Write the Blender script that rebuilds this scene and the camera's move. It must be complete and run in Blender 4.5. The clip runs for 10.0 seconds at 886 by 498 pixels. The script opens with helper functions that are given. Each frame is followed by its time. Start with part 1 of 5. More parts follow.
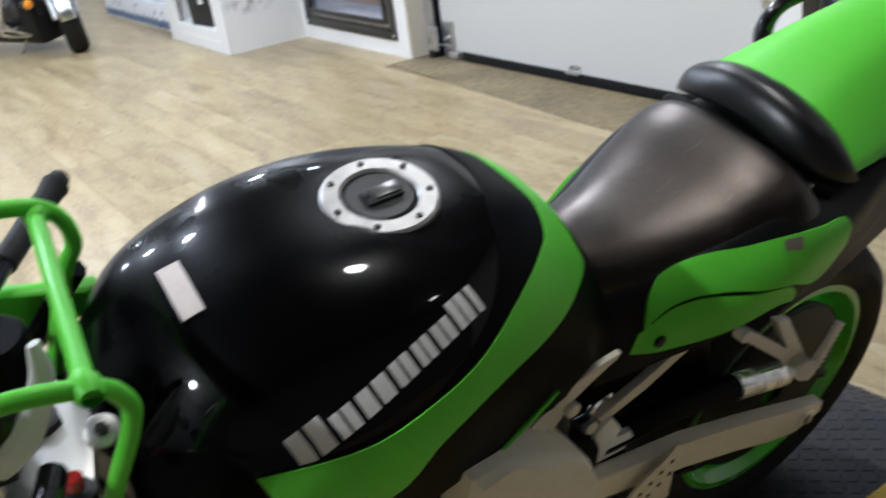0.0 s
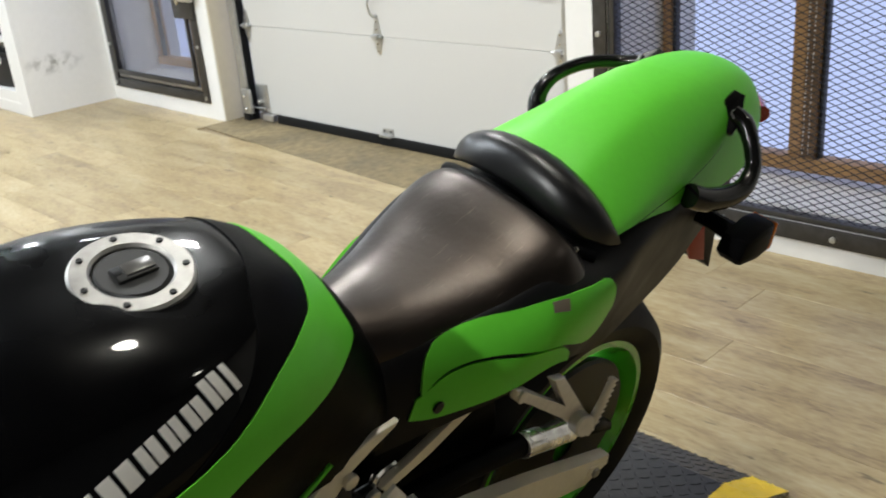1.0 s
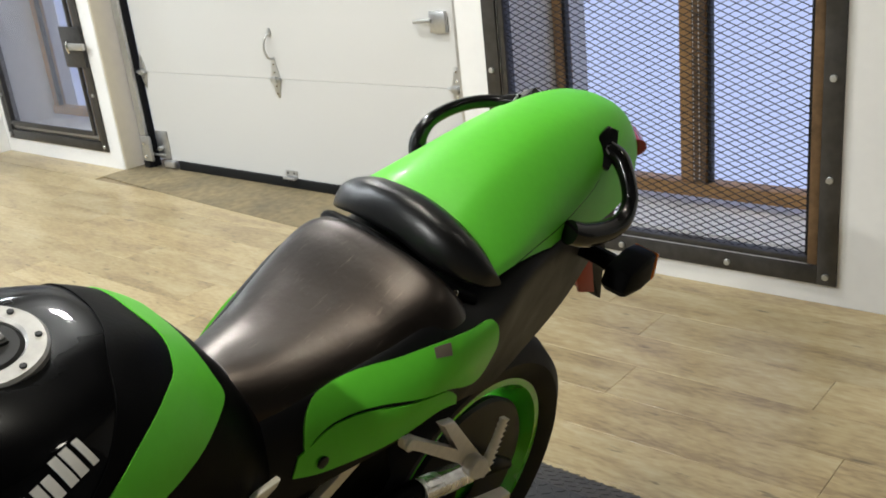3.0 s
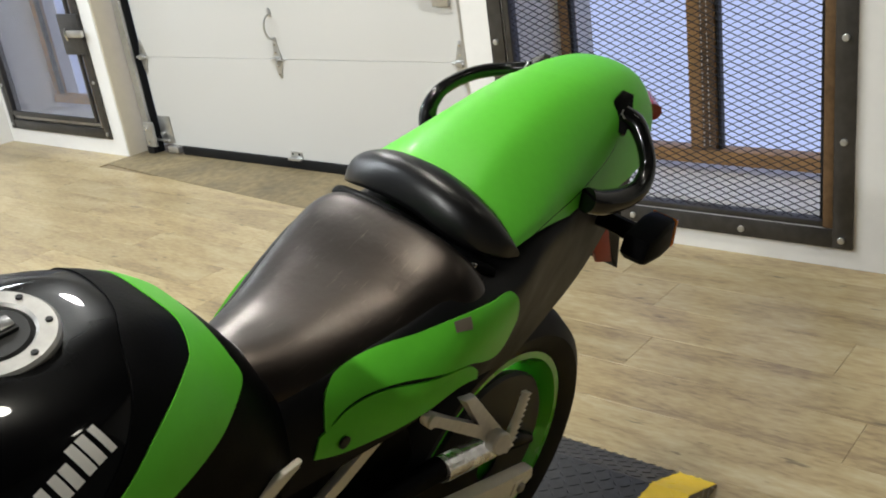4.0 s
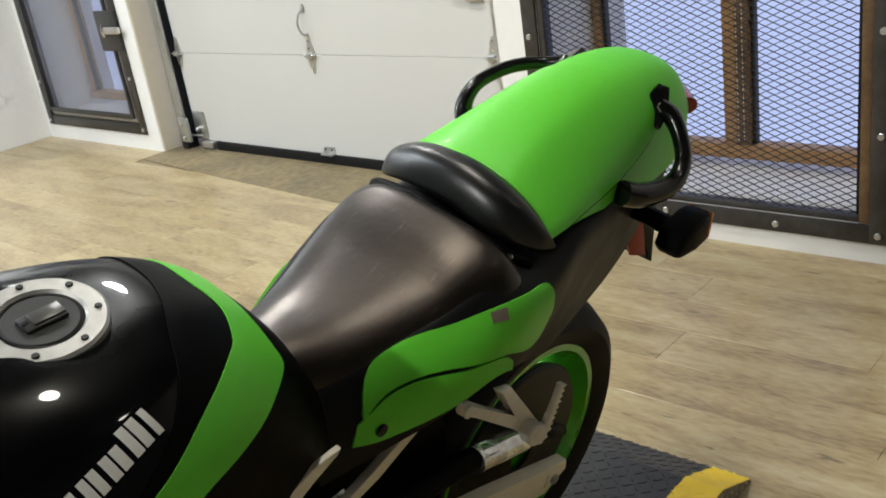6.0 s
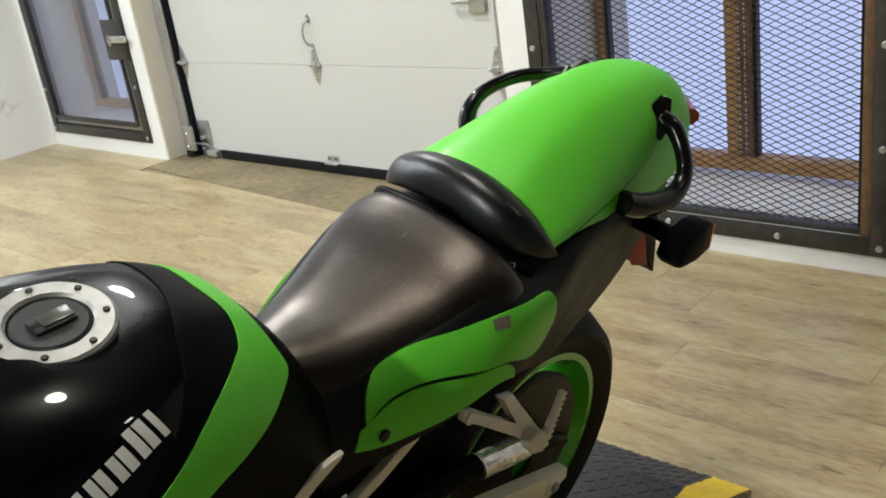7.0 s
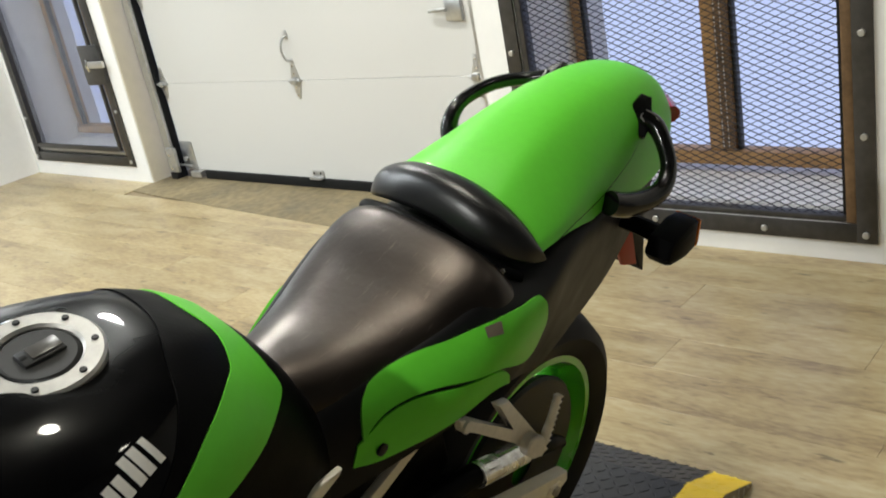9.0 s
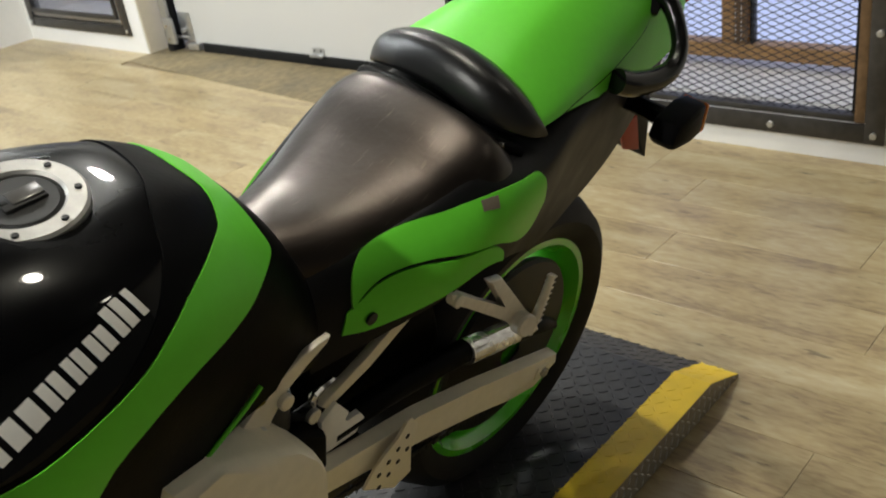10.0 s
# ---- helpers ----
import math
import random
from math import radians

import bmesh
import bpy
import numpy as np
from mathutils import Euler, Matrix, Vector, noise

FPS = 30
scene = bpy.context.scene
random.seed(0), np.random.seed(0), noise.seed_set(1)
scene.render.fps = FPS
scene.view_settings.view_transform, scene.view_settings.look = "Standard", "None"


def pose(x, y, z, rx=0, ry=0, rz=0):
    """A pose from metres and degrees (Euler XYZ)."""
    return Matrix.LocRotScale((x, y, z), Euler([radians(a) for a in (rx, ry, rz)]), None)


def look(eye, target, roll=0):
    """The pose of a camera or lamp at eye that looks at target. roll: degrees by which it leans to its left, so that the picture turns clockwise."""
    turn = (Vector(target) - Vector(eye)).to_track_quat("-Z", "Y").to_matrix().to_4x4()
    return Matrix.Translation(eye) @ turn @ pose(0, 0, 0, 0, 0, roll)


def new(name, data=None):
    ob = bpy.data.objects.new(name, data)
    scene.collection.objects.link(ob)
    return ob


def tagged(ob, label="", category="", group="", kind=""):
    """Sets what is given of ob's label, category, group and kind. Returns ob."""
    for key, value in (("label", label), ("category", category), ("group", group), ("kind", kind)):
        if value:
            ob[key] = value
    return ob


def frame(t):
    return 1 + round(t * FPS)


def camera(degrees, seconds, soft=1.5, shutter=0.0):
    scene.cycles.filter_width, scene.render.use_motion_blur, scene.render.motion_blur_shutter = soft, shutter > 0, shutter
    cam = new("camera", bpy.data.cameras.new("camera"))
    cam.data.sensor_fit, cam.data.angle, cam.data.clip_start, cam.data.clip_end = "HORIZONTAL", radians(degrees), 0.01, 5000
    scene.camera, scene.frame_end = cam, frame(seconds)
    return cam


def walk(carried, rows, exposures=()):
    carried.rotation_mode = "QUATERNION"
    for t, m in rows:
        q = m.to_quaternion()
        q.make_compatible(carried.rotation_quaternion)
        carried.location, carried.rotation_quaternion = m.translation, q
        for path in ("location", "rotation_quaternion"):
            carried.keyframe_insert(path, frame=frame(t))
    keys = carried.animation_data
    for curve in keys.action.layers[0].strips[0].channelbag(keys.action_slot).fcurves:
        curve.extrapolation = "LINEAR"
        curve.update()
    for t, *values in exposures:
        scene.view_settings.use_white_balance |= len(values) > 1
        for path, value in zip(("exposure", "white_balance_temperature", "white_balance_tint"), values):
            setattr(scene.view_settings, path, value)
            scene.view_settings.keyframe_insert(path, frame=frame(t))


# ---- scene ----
cam = camera(50.0, 10.0, soft=1.8, shutter=0.5)
PATH = [
    (0, (5.086, -3.08, 1.344), (3.53, -2.128, 0.524), -8.1),
    (0.5, (5.106, -3.041, 1.349), (3.645, -1.904, 0.592), -7.3),
    (1, (5.125, -3.018, 1.346), (3.763, -1.755, 0.602), -5.2),
    (1.5, (5.132, -2.995, 1.358), (3.802, -1.677, 0.657), -7.9),
    (2, (5.148, -2.982, 1.356), (3.872, -1.612, 0.653), -7.3),
    (2.5, (5.156, -2.972, 1.354), (3.887, -1.6, 0.642), -6.4),
    (2.7, (5.161, -2.97, 1.357), (3.903, -1.576, 0.668), -6.3),
    (3.8, (5.133, -2.96, 1.339), (3.893, -1.575, 0.602), -6.8),
    (4, (5.127, -2.957, 1.337), (3.873, -1.583, 0.603), -8.3),
    (4.5, (5.109, -2.966, 1.338), (3.814, -1.628, 0.609), -7.4),
    (5, (5.119, -2.968, 1.334), (3.86, -1.605, 0.586), -6.6),
    (5.5, (5.122, -2.972, 1.341), (3.839, -1.635, 0.588), -8.0),
    (6, (5.129, -2.974, 1.337), (3.828, -1.642, 0.604), -8.8),
    (7.5, (5.138, -2.988, 1.339), (3.829, -1.651, 0.631), -8.3),
    (8, (5.131, -2.984, 1.336), (3.825, -1.649, 0.623), -8.6),
    (8.5, (5.135, -2.977, 1.342), (3.827, -1.632, 0.649), -9.9),
    (9, (5.137, -2.981, 1.339), (3.844, -1.625, 0.64), -11.1),
    (9.5, (5.145, -3.034, 1.319), (3.913, -1.683, 0.508), -9.2),
    (10, (5.122, -2.97, 1.303), (3.868, -1.703, 0.397), -9.0),
]
walk(cam, [(t, look(eye, target, roll)) for t, eye, target, roll in PATH], [(0.0, -0.14, 5700, 12.5), (0.6, -0.04, 6100, 9.5), (2.0, 0.06, 6350, 9), (4.5, -0.10, 6350, 9), (7.5, -0.04, 6350, 7.5), (9.0, 0.05, 6450, 7), (9.5, 0.04, 6600, 7.5), (10.0, -0.02, 6600, 8)])

# ---- light ----
world = bpy.data.worlds.new("world")
world.use_nodes = True
scene.world = world
sky = world.node_tree.nodes.new("ShaderNodeTexSky")
sky.sky_type, sky.sun_disc, sky.sun_elevation, sky.sun_rotation = "NISHITA", False, radians(25), radians(160)
world.node_tree.links.new(sky.outputs[0], world.node_tree.nodes["Background"].inputs[0])
world.node_tree.nodes["Background"].inputs[1].default_value = 0.1
scene.view_settings.exposure = 0.0
LAMP_WATTS = 42.0
LAMP_WARM = (1.0, 0.94, 0.80)
LAMP_COLOUR = (1.0, 0.99, 0.94)
LAMP_COOL = (0.92, 0.97, 1.0)
# x, y, power; the last, at (6.0, -0.95), is a fill lamp added for brightness
LAMPS = [(4.3, -1.9, 0.62), (2.45, -1.0, 1.75), (0.5, -0.6, 0.25), (0.3, -3.8, 3.0), (-2.0, -0.6, 1.9), (-0.9, -2.3, 2.4), (-4.2, -1.5, 1.5), (-5.2, -3.6, 1.7), (4.2, -5.6, 3.4), (-2.4, -4.6, 2.0), (2.0, -3.2, 1.9), (6.0, -0.95, 0.1)]


# ---- materials ----
def material(name, colour, rough=0.5, metal=0.0, vary=0.08, grain=60.0, stain=2.0, bump=0.0, coat=0.0, spec=0.5, rough_vary=0.08, bump_scale=None):
    """A surface with variation at two scales: fine grain and broad stains."""
    m = bpy.data.materials.new(name)
    m.use_nodes = True
    nt = m.node_tree
    b = nt.nodes["Principled BSDF"]
    b.inputs["Roughness"].default_value, b.inputs["Metallic"].default_value = rough, metal
    b.inputs["Coat Weight"].default_value, b.inputs["Coat Roughness"].default_value = coat, 0.04
    b.inputs["Specular IOR Level"].default_value = spec
    co = nt.nodes.new("ShaderNodeTexCoord")
    fine, broad = nt.nodes.new("ShaderNodeTexNoise"), nt.nodes.new("ShaderNodeTexNoise")
    for n, s, d in ((fine, grain, 4.0), (broad, stain, 3.0)):
        n.inputs["Scale"].default_value, n.inputs["Detail"].default_value = s, d
        nt.links.new(co.outputs["Object"], n.inputs["Vector"])
    add = nt.nodes.new("ShaderNodeMath")
    add.operation = "ADD"
    nt.links.new(fine.outputs["Fac"], add.inputs[0])
    nt.links.new(broad.outputs["Fac"], add.inputs[1])
    ramp = nt.nodes.new("ShaderNodeMapRange")
    ramp.inputs["From Min"].default_value, ramp.inputs["From Max"].default_value = 0.6, 1.4
    ramp.inputs["To Min"].default_value, ramp.inputs["To Max"].default_value = 1 - vary, 1 + vary
    nt.links.new(add.outputs[0], ramp.inputs["Value"])
    mul = nt.nodes.new("ShaderNodeVectorMath")
    mul.operation = "SCALE"
    mul.inputs[0].default_value = colour
    nt.links.new(ramp.outputs[0], mul.inputs["Scale"])
    nt.links.new(mul.outputs[0], b.inputs["Base Color"])
    rr = nt.nodes.new("ShaderNodeMapRange")
    rr.inputs["From Min"].default_value, rr.inputs["From Max"].default_value = 0.3, 0.7
    rr.inputs["To Min"].default_value, rr.inputs["To Max"].default_value = max(rough - rough_vary, 0.01), min(rough + rough_vary, 1.0)
    nt.links.new(broad.outputs["Fac"], rr.inputs["Value"])
    nt.links.new(rr.outputs[0], b.inputs["Roughness"])
    if bump:
        bn = nt.nodes.new("ShaderNodeBump")
        bn.inputs["Strength"].default_value, bn.inputs["Distance"].default_value = 1.0, bump
        src = fine
        if bump_scale:
            src = nt.nodes.new("ShaderNodeTexNoise")
            src.inputs["Scale"].default_value, src.inputs["Detail"].default_value = bump_scale, 5.0
            nt.links.new(co.outputs["Object"], src.inputs["Vector"])
        nt.links.new(src.outputs["Fac"], bn.inputs["Height"])
        nt.links.new(bn.outputs[0], b.inputs["Normal"])
    return m


def emitter(name, colour, strength):
    m = bpy.data.materials.new(name)
    m.use_nodes = True
    nt = m.node_tree
    nt.nodes.remove(nt.nodes["Principled BSDF"])
    e = nt.nodes.new("ShaderNodeEmission")
    e.inputs[0].default_value, e.inputs[1].default_value = (*colour, 1), strength
    nt.links.new(e.outputs[0], nt.nodes["Material Output"].inputs[0])
    return m


WALL = material("white wall paint", (0.78, 0.765, 0.74), 0.6, vary=0.03, grain=25, stain=1.2, bump=0.0008)
CEIL = material("dark ceiling paint", (0.012, 0.012, 0.012), 0.85, vary=0.1)
DARK_WALL = material("dark showroom wall paint", (0.09, 0.09, 0.09), 0.8, vary=0.1)
TRIM = material("white lamp trim", (0.7, 0.7, 0.7), 0.5, vary=0.03)
DOOR = material("cream door panel", (0.57, 0.56, 0.535), 0.42, vary=0.02, grain=140, stain=1.5, bump=0.0003)
SEAL = material("black door seal", (0.006, 0.006, 0.006), 0.7, spec=0.2)
MESH = material("black steel mesh", (0.005, 0.005, 0.007), 0.5, 0.0, vary=0.3, grain=40, stain=8)
MESH_GREY = material("dull grey steel mesh", (0.22, 0.22, 0.235), 0.5, 0.2, vary=0.3, grain=40, stain=8)
GALV = material("galvanised steel", (0.55, 0.55, 0.54), 0.38, 0.9, vary=0.15, grain=40, stain=9)
STEEL = material("dark raw steel", (0.075, 0.072, 0.070), 0.42, 0.75, vary=0.3, grain=30, stain=5, bump=0.0006)
RUSTY = material("rusty steel angle", (0.17, 0.105, 0.055), 0.55, 0.5, vary=0.45, grain=35, stain=7, bump=0.0008)
BRASS = material("orange brown varnished wood", (0.37, 0.205, 0.078), 0.45, vary=0.3, grain=30, stain=5)
SILL = material("grey painted sill", (0.88, 0.87, 0.85), 0.6, vary=0.08, stain=4)
LIFT = material("black diamond plate", (0.028, 0.028, 0.029), 0.40, 0.0, vary=0.4, grain=50, stain=4, bump=0.0006, spec=0.4)
YELLOW = material("yellow safety paint", (0.78, 0.53, 0.025), 0.42, vary=0.12, grain=22, stain=7, bump=0.0006)
ALU_PLATE = material("bare diamond plate edge", (0.30, 0.27, 0.22), 0.45, 0.6, vary=0.2, grain=40)
BLACK_PAINT = material("gloss black tank paint", (0.0016, 0.0016, 0.0019), 0.30, 0.0, vary=0.1, grain=300, stain=14, coat=0.42, rough_vary=0.06, spec=0.035)
GREEN = material("lime green paint", (0.128, 0.600, 0.038), 0.42, 0.0, vary=0.04, grain=80, stain=5, coat=0.05, spec=0.22)
GREEN_DIM = material("green wheel enamel", (0.085, 0.50, 0.025), 0.25, 0.0, vary=0.05, grain=60, stain=5, coat=0.5)
SATIN = material("satin black plastic", (0.0016, 0.0016, 0.0019), 0.42, vary=0.2, grain=250, stain=9, bump=0.0002, spec=0.04)
MATT = material("matt black tail plastic", (0.005, 0.005, 0.0057), 0.50, vary=0.2, grain=250, stain=9, bump=0.0002, spec=0.15)
GLOSS = material("gloss black bar", (0.004, 0.004, 0.004), 0.24, vary=0.1, coat=0.3, spec=0.3)
LEATHER = material("worn black seat vinyl", (0.0022, 0.0019, 0.0018), 0.40, vary=0.5, grain=18, stain=9, bump=0.0010, bump_scale=34, rough_vary=0.06, spec=0.46, coat=0.12)
LEATHER.node_tree.nodes["Principled BSDF"].inputs["Coat Roughness"].default_value = 0.30
LEATHER.node_tree.nodes["Principled BSDF"].inputs["Specular Tint"].default_value = (1.0, 0.80, 0.68, 1)


def scratched(m, colour):
    """Adds thin pale scratches, all running about one way."""
    nt = m.node_tree
    b = nt.nodes["Principled BSDF"]
    old = b.inputs["Base Color"].links[0].from_socket
    co, turn = nt.nodes.new("ShaderNodeTexCoord"), nt.nodes.new("ShaderNodeMapping")
    turn.inputs["Rotation"].default_value = (0.3, 0.2, 0.5)
    turn.inputs["Scale"].default_value = (170.0, 15.0, 60.0)
    nt.links.new(co.outputs["Object"], turn.inputs["Vector"])
    n, cut = nt.nodes.new("ShaderNodeTexNoise"), nt.nodes.new("ShaderNodeMapRange")
    n.inputs["Scale"].default_value, n.inputs["Detail"].default_value = 1.0, 2.0
    cut.inputs["From Min"].default_value, cut.inputs["From Max"].default_value = 0.64, 0.80
    mix = nt.nodes.new("ShaderNodeMix")
    mix.data_type = "RGBA"
    mix.inputs["B"].default_value = (*colour, 1)
    nt.links.new(turn.outputs[0], n.inputs["Vector"])
    nt.links.new(n.outputs["Fac"], cut.inputs["Value"])
    nt.links.new(cut.outputs[0], mix.inputs["Factor"])
    nt.links.new(old, mix.inputs["A"])
    nt.links.new(mix.outputs["Result"], b.inputs["Base Color"])


scratched(LEATHER, (0.045, 0.036, 0.030))
# pale colour that stands in for the highlight on the seat's dark front edge
EDGE_GLINT = material("pale grey edge highlight", (0.34, 0.33, 0.34), 0.35, vary=0.1)
PAD = material("black pad vinyl", (0.0024, 0.0024, 0.0027), 0.34, vary=0.4, grain=18, stain=7, bump=0.0004, bump_scale=60, rough_vary=0.06, spec=0.55)
RUBBER = material("tyre rubber", (0.006, 0.006, 0.006), 0.7, vary=0.2, grain=50, stain=8, spec=0.3)
CREAM = material("champagne swingarm paint", (0.80, 0.745, 0.61), 0.38, 0.0, vary=0.07, grain=60, stain=5)
CHROME = material("polished aluminium", (0.80, 0.79, 0.77), 0.2, 1.0, vary=0.05, grain=50)
ALU = material("brushed aluminium", (0.66, 0.65, 0.63), 0.36, 0.9, vary=0.08, grain=90)
DARK = material("dark engine metal", (0.006, 0.006, 0.0065), 0.5, 0.0, vary=0.3, grain=40, spec=0.35)
ORANGE = material("amber lens", (0.66, 0.14, 0.012), 0.2, vary=0.1, coat=0.6)
AMBER = material("orange lens", (0.80, 0.28, 0.015), 0.3, vary=0.1)
RED = material("red lens", (0.34, 0.010, 0.008), 0.2, vary=0.1, coat=0.6)
STICKER = material("pale sticker", (0.62, 0.53, 0.48), 0.5, vary=0.08, grain=90, stain=30)
RING = material("dull machined aluminium", (0.40, 0.39, 0.37), 0.46, 0.75, vary=0.2, grain=70, stain=20)
TAG = material("dull grey brown tag", (0.17, 0.145, 0.11), 0.5, vary=0.15, grain=90)
CAST = material("cast pale alloy", (0.70, 0.66, 0.60), 0.45, 0.1, vary=0.15, grain=60, stain=20)
REFLECTOR = material("red reflector", (0.30, 0.022, 0.008), 0.5, vary=0.1, spec=0.2)
SILVER = material("silver badge", (0.74, 0.73, 0.70), 0.45, 0.0, vary=0.1, grain=40)
BROWN_FLOOR = material("brown threshold floor", (0.205, 0.150, 0.085), 0.45, vary=0.3, grain=14, stain=2.5, bump=0.0006)
DIRTY = material("dirty threshold concrete", (0.175, 0.135, 0.070), 0.6, vary=0.55, grain=22, stain=3.2, bump=0.0015)
CREAM_PAINT = material("cream jamb paint", (0.56, 0.50, 0.38), 0.6, vary=0.06, grain=20, stain=2)
SLEEVE = material("scuffed polished sleeve", (0.75, 0.74, 0.72), 0.25, 0.8, vary=0.5, grain=45, stain=25, rough_vary=0.15)
WHITE_METAL = material("bright bare alloy", (0.88, 0.88, 0.87), 0.35, 0.0, vary=0.1, grain=50)
WHITE_BOX = material("white carton", (0.75, 0.75, 0.76), 0.6, vary=0.06, grain=8, stain=5)
GREY_FLAP = material("worn grey plastic", (0.055, 0.05, 0.045), 0.35, vary=0.2, grain=90, stain=20)
BLUE = material("blue print", (0.12, 0.17, 0.28), 0.6, vary=0.1)
PURPLE = material("purple carton", (0.12, 0.03, 0.30), 0.5, vary=0.1)
GREY_BOX = material("dark grey plastic", (0.016, 0.016, 0.016), 0.5, vary=0.15, spec=0.35)
DAYLIGHT = emitter("daylight beyond the panes", (0.57, 0.655, 1.0), 1.0)


def wood_floor():
    m = bpy.data.materials.new("pale vinyl plank")
    m.use_nodes = True
    nt = m.node_tree
    b = nt.nodes["Principled BSDF"]
    co, info = nt.nodes.new("ShaderNodeTexCoord"), nt.nodes.new("ShaderNodeObjectInfo")
    geo = nt.nodes.new("ShaderNodeNewGeometry")
    shift = nt.nodes.new("ShaderNodeVectorMath")
    shift.operation = "MULTIPLY_ADD"
    comb = nt.nodes.new("ShaderNodeCombineXYZ")
    both = nt.nodes.new("ShaderNodeMath")
    both.operation = "ADD"
    nt.links.new(info.outputs["Random"], both.inputs[0])
    nt.links.new(geo.outputs["Random Per Island"], both.inputs[1])
    for i in range(3):
        nt.links.new(both.outputs[0], comb.inputs[i])
    nt.links.new(comb.outputs[0], shift.inputs[0])
    shift.inputs[1].default_value = (37.0, 61.0, 17.0)
    pos = nt.nodes.new("ShaderNodeVectorMath")
    pos.operation = "MULTIPLY"
    pos.inputs[1].default_value = (2.6, 9.5, 1.0)
    nt.links.new(geo.outputs["Position"], pos.inputs[0])
    nt.links.new(pos.outputs[0], shift.inputs[2])
    big, fine, knots = (nt.nodes.new("ShaderNodeTexNoise") for _ in range(3))
    for n, s, d, dist in ((big, 1.0, 6, 0.5), (fine, 9.0, 6, 0.3), (knots, 1.0, 2, 0.6)):
        n.inputs["Scale"].default_value, n.inputs["Detail"].default_value, n.inputs["Distortion"].default_value = s, d, dist
        nt.links.new(shift.outputs[0], n.inputs["Vector"])
    ramp = nt.nodes.new("ShaderNodeValToRGB")
    cr = ramp.color_ramp
    cr.elements[0].position, cr.elements[0].color = 0.22, (0.155, 0.106, 0.054, 1)
    cr.elements[1].position, cr.elements[1].color = 0.58, (0.475, 0.400, 0.250, 1)
    for p, c in ((0.30, (0.235, 0.171, 0.090, 1)), (0.36, (0.307, 0.230, 0.118, 1)), (0.42, (0.365, 0.285, 0.150, 1)), (0.49, (0.405, 0.332, 0.195, 1))):
        cr.elements.new(p).color = c
    mix = nt.nodes.new("ShaderNodeMath")
    mix.operation = "MULTIPLY_ADD"
    mix.inputs[1].default_value = 0.32
    nt.links.new(fine.outputs["Fac"], mix.inputs[0])
    half = nt.nodes.new("ShaderNodeMath")
    half.operation = "MULTIPLY"
    half.inputs[1].default_value = 0.48
    nt.links.new(big.outputs["Fac"], half.inputs[0])
    nt.links.new(half.outputs[0], mix.inputs[2])
    nt.links.new(mix.outputs[0], ramp.inputs[0])
    tone = nt.nodes.new("ShaderNodeMapRange")
    tone.inputs["From Max"].default_value = 2.0
    tone.inputs["To Min"].default_value, tone.inputs["To Max"].default_value = 0.84, 1.12
    nt.links.new(both.outputs[0], tone.inputs["Value"])
    sc = nt.nodes.new("ShaderNodeVectorMath")
    sc.operation = "SCALE"
    nt.links.new(ramp.outputs[0], sc.inputs[0])
    nt.links.new(tone.outputs[0], sc.inputs["Scale"])
    speck, spot = nt.nodes.new("ShaderNodeTexNoise"), nt.nodes.new("ShaderNodeMapRange")
    speck.inputs["Scale"].default_value, speck.inputs["Detail"].default_value = 3.4, 3.0
    nt.links.new(shift.outputs[0], speck.inputs["Vector"])
    spot.inputs["From Min"].default_value, spot.inputs["From Max"].default_value = 0.66, 0.74
    spot.inputs["To Min"].default_value, spot.inputs["To Max"].default_value = 1.0, 0.42
    nt.links.new(speck.outputs["Fac"], spot.inputs["Value"])
    dots = nt.nodes.new("ShaderNodeVectorMath")
    dots.operation = "SCALE"
    nt.links.new(sc.outputs[0], dots.inputs[0])
    nt.links.new(spot.outputs[0], dots.inputs["Scale"])
    nt.links.new(dots.outputs[0], b.inputs["Base Color"])
    rr = nt.nodes.new("ShaderNodeMapRange")
    rr.inputs["To Min"].default_value, rr.inputs["To Max"].default_value = 0.24, 0.42
    nt.links.new(knots.outputs["Fac"], rr.inputs["Value"])
    nt.links.new(rr.outputs[0], b.inputs["Roughness"])
    bn = nt.nodes.new("ShaderNodeBump")
    bn.inputs["Distance"].default_value = 0.0006
    nt.links.new(fine.outputs["Fac"], bn.inputs["Height"])
    nt.links.new(bn.outputs[0], b.inputs["Normal"])
    return m


PLANK = wood_floor()


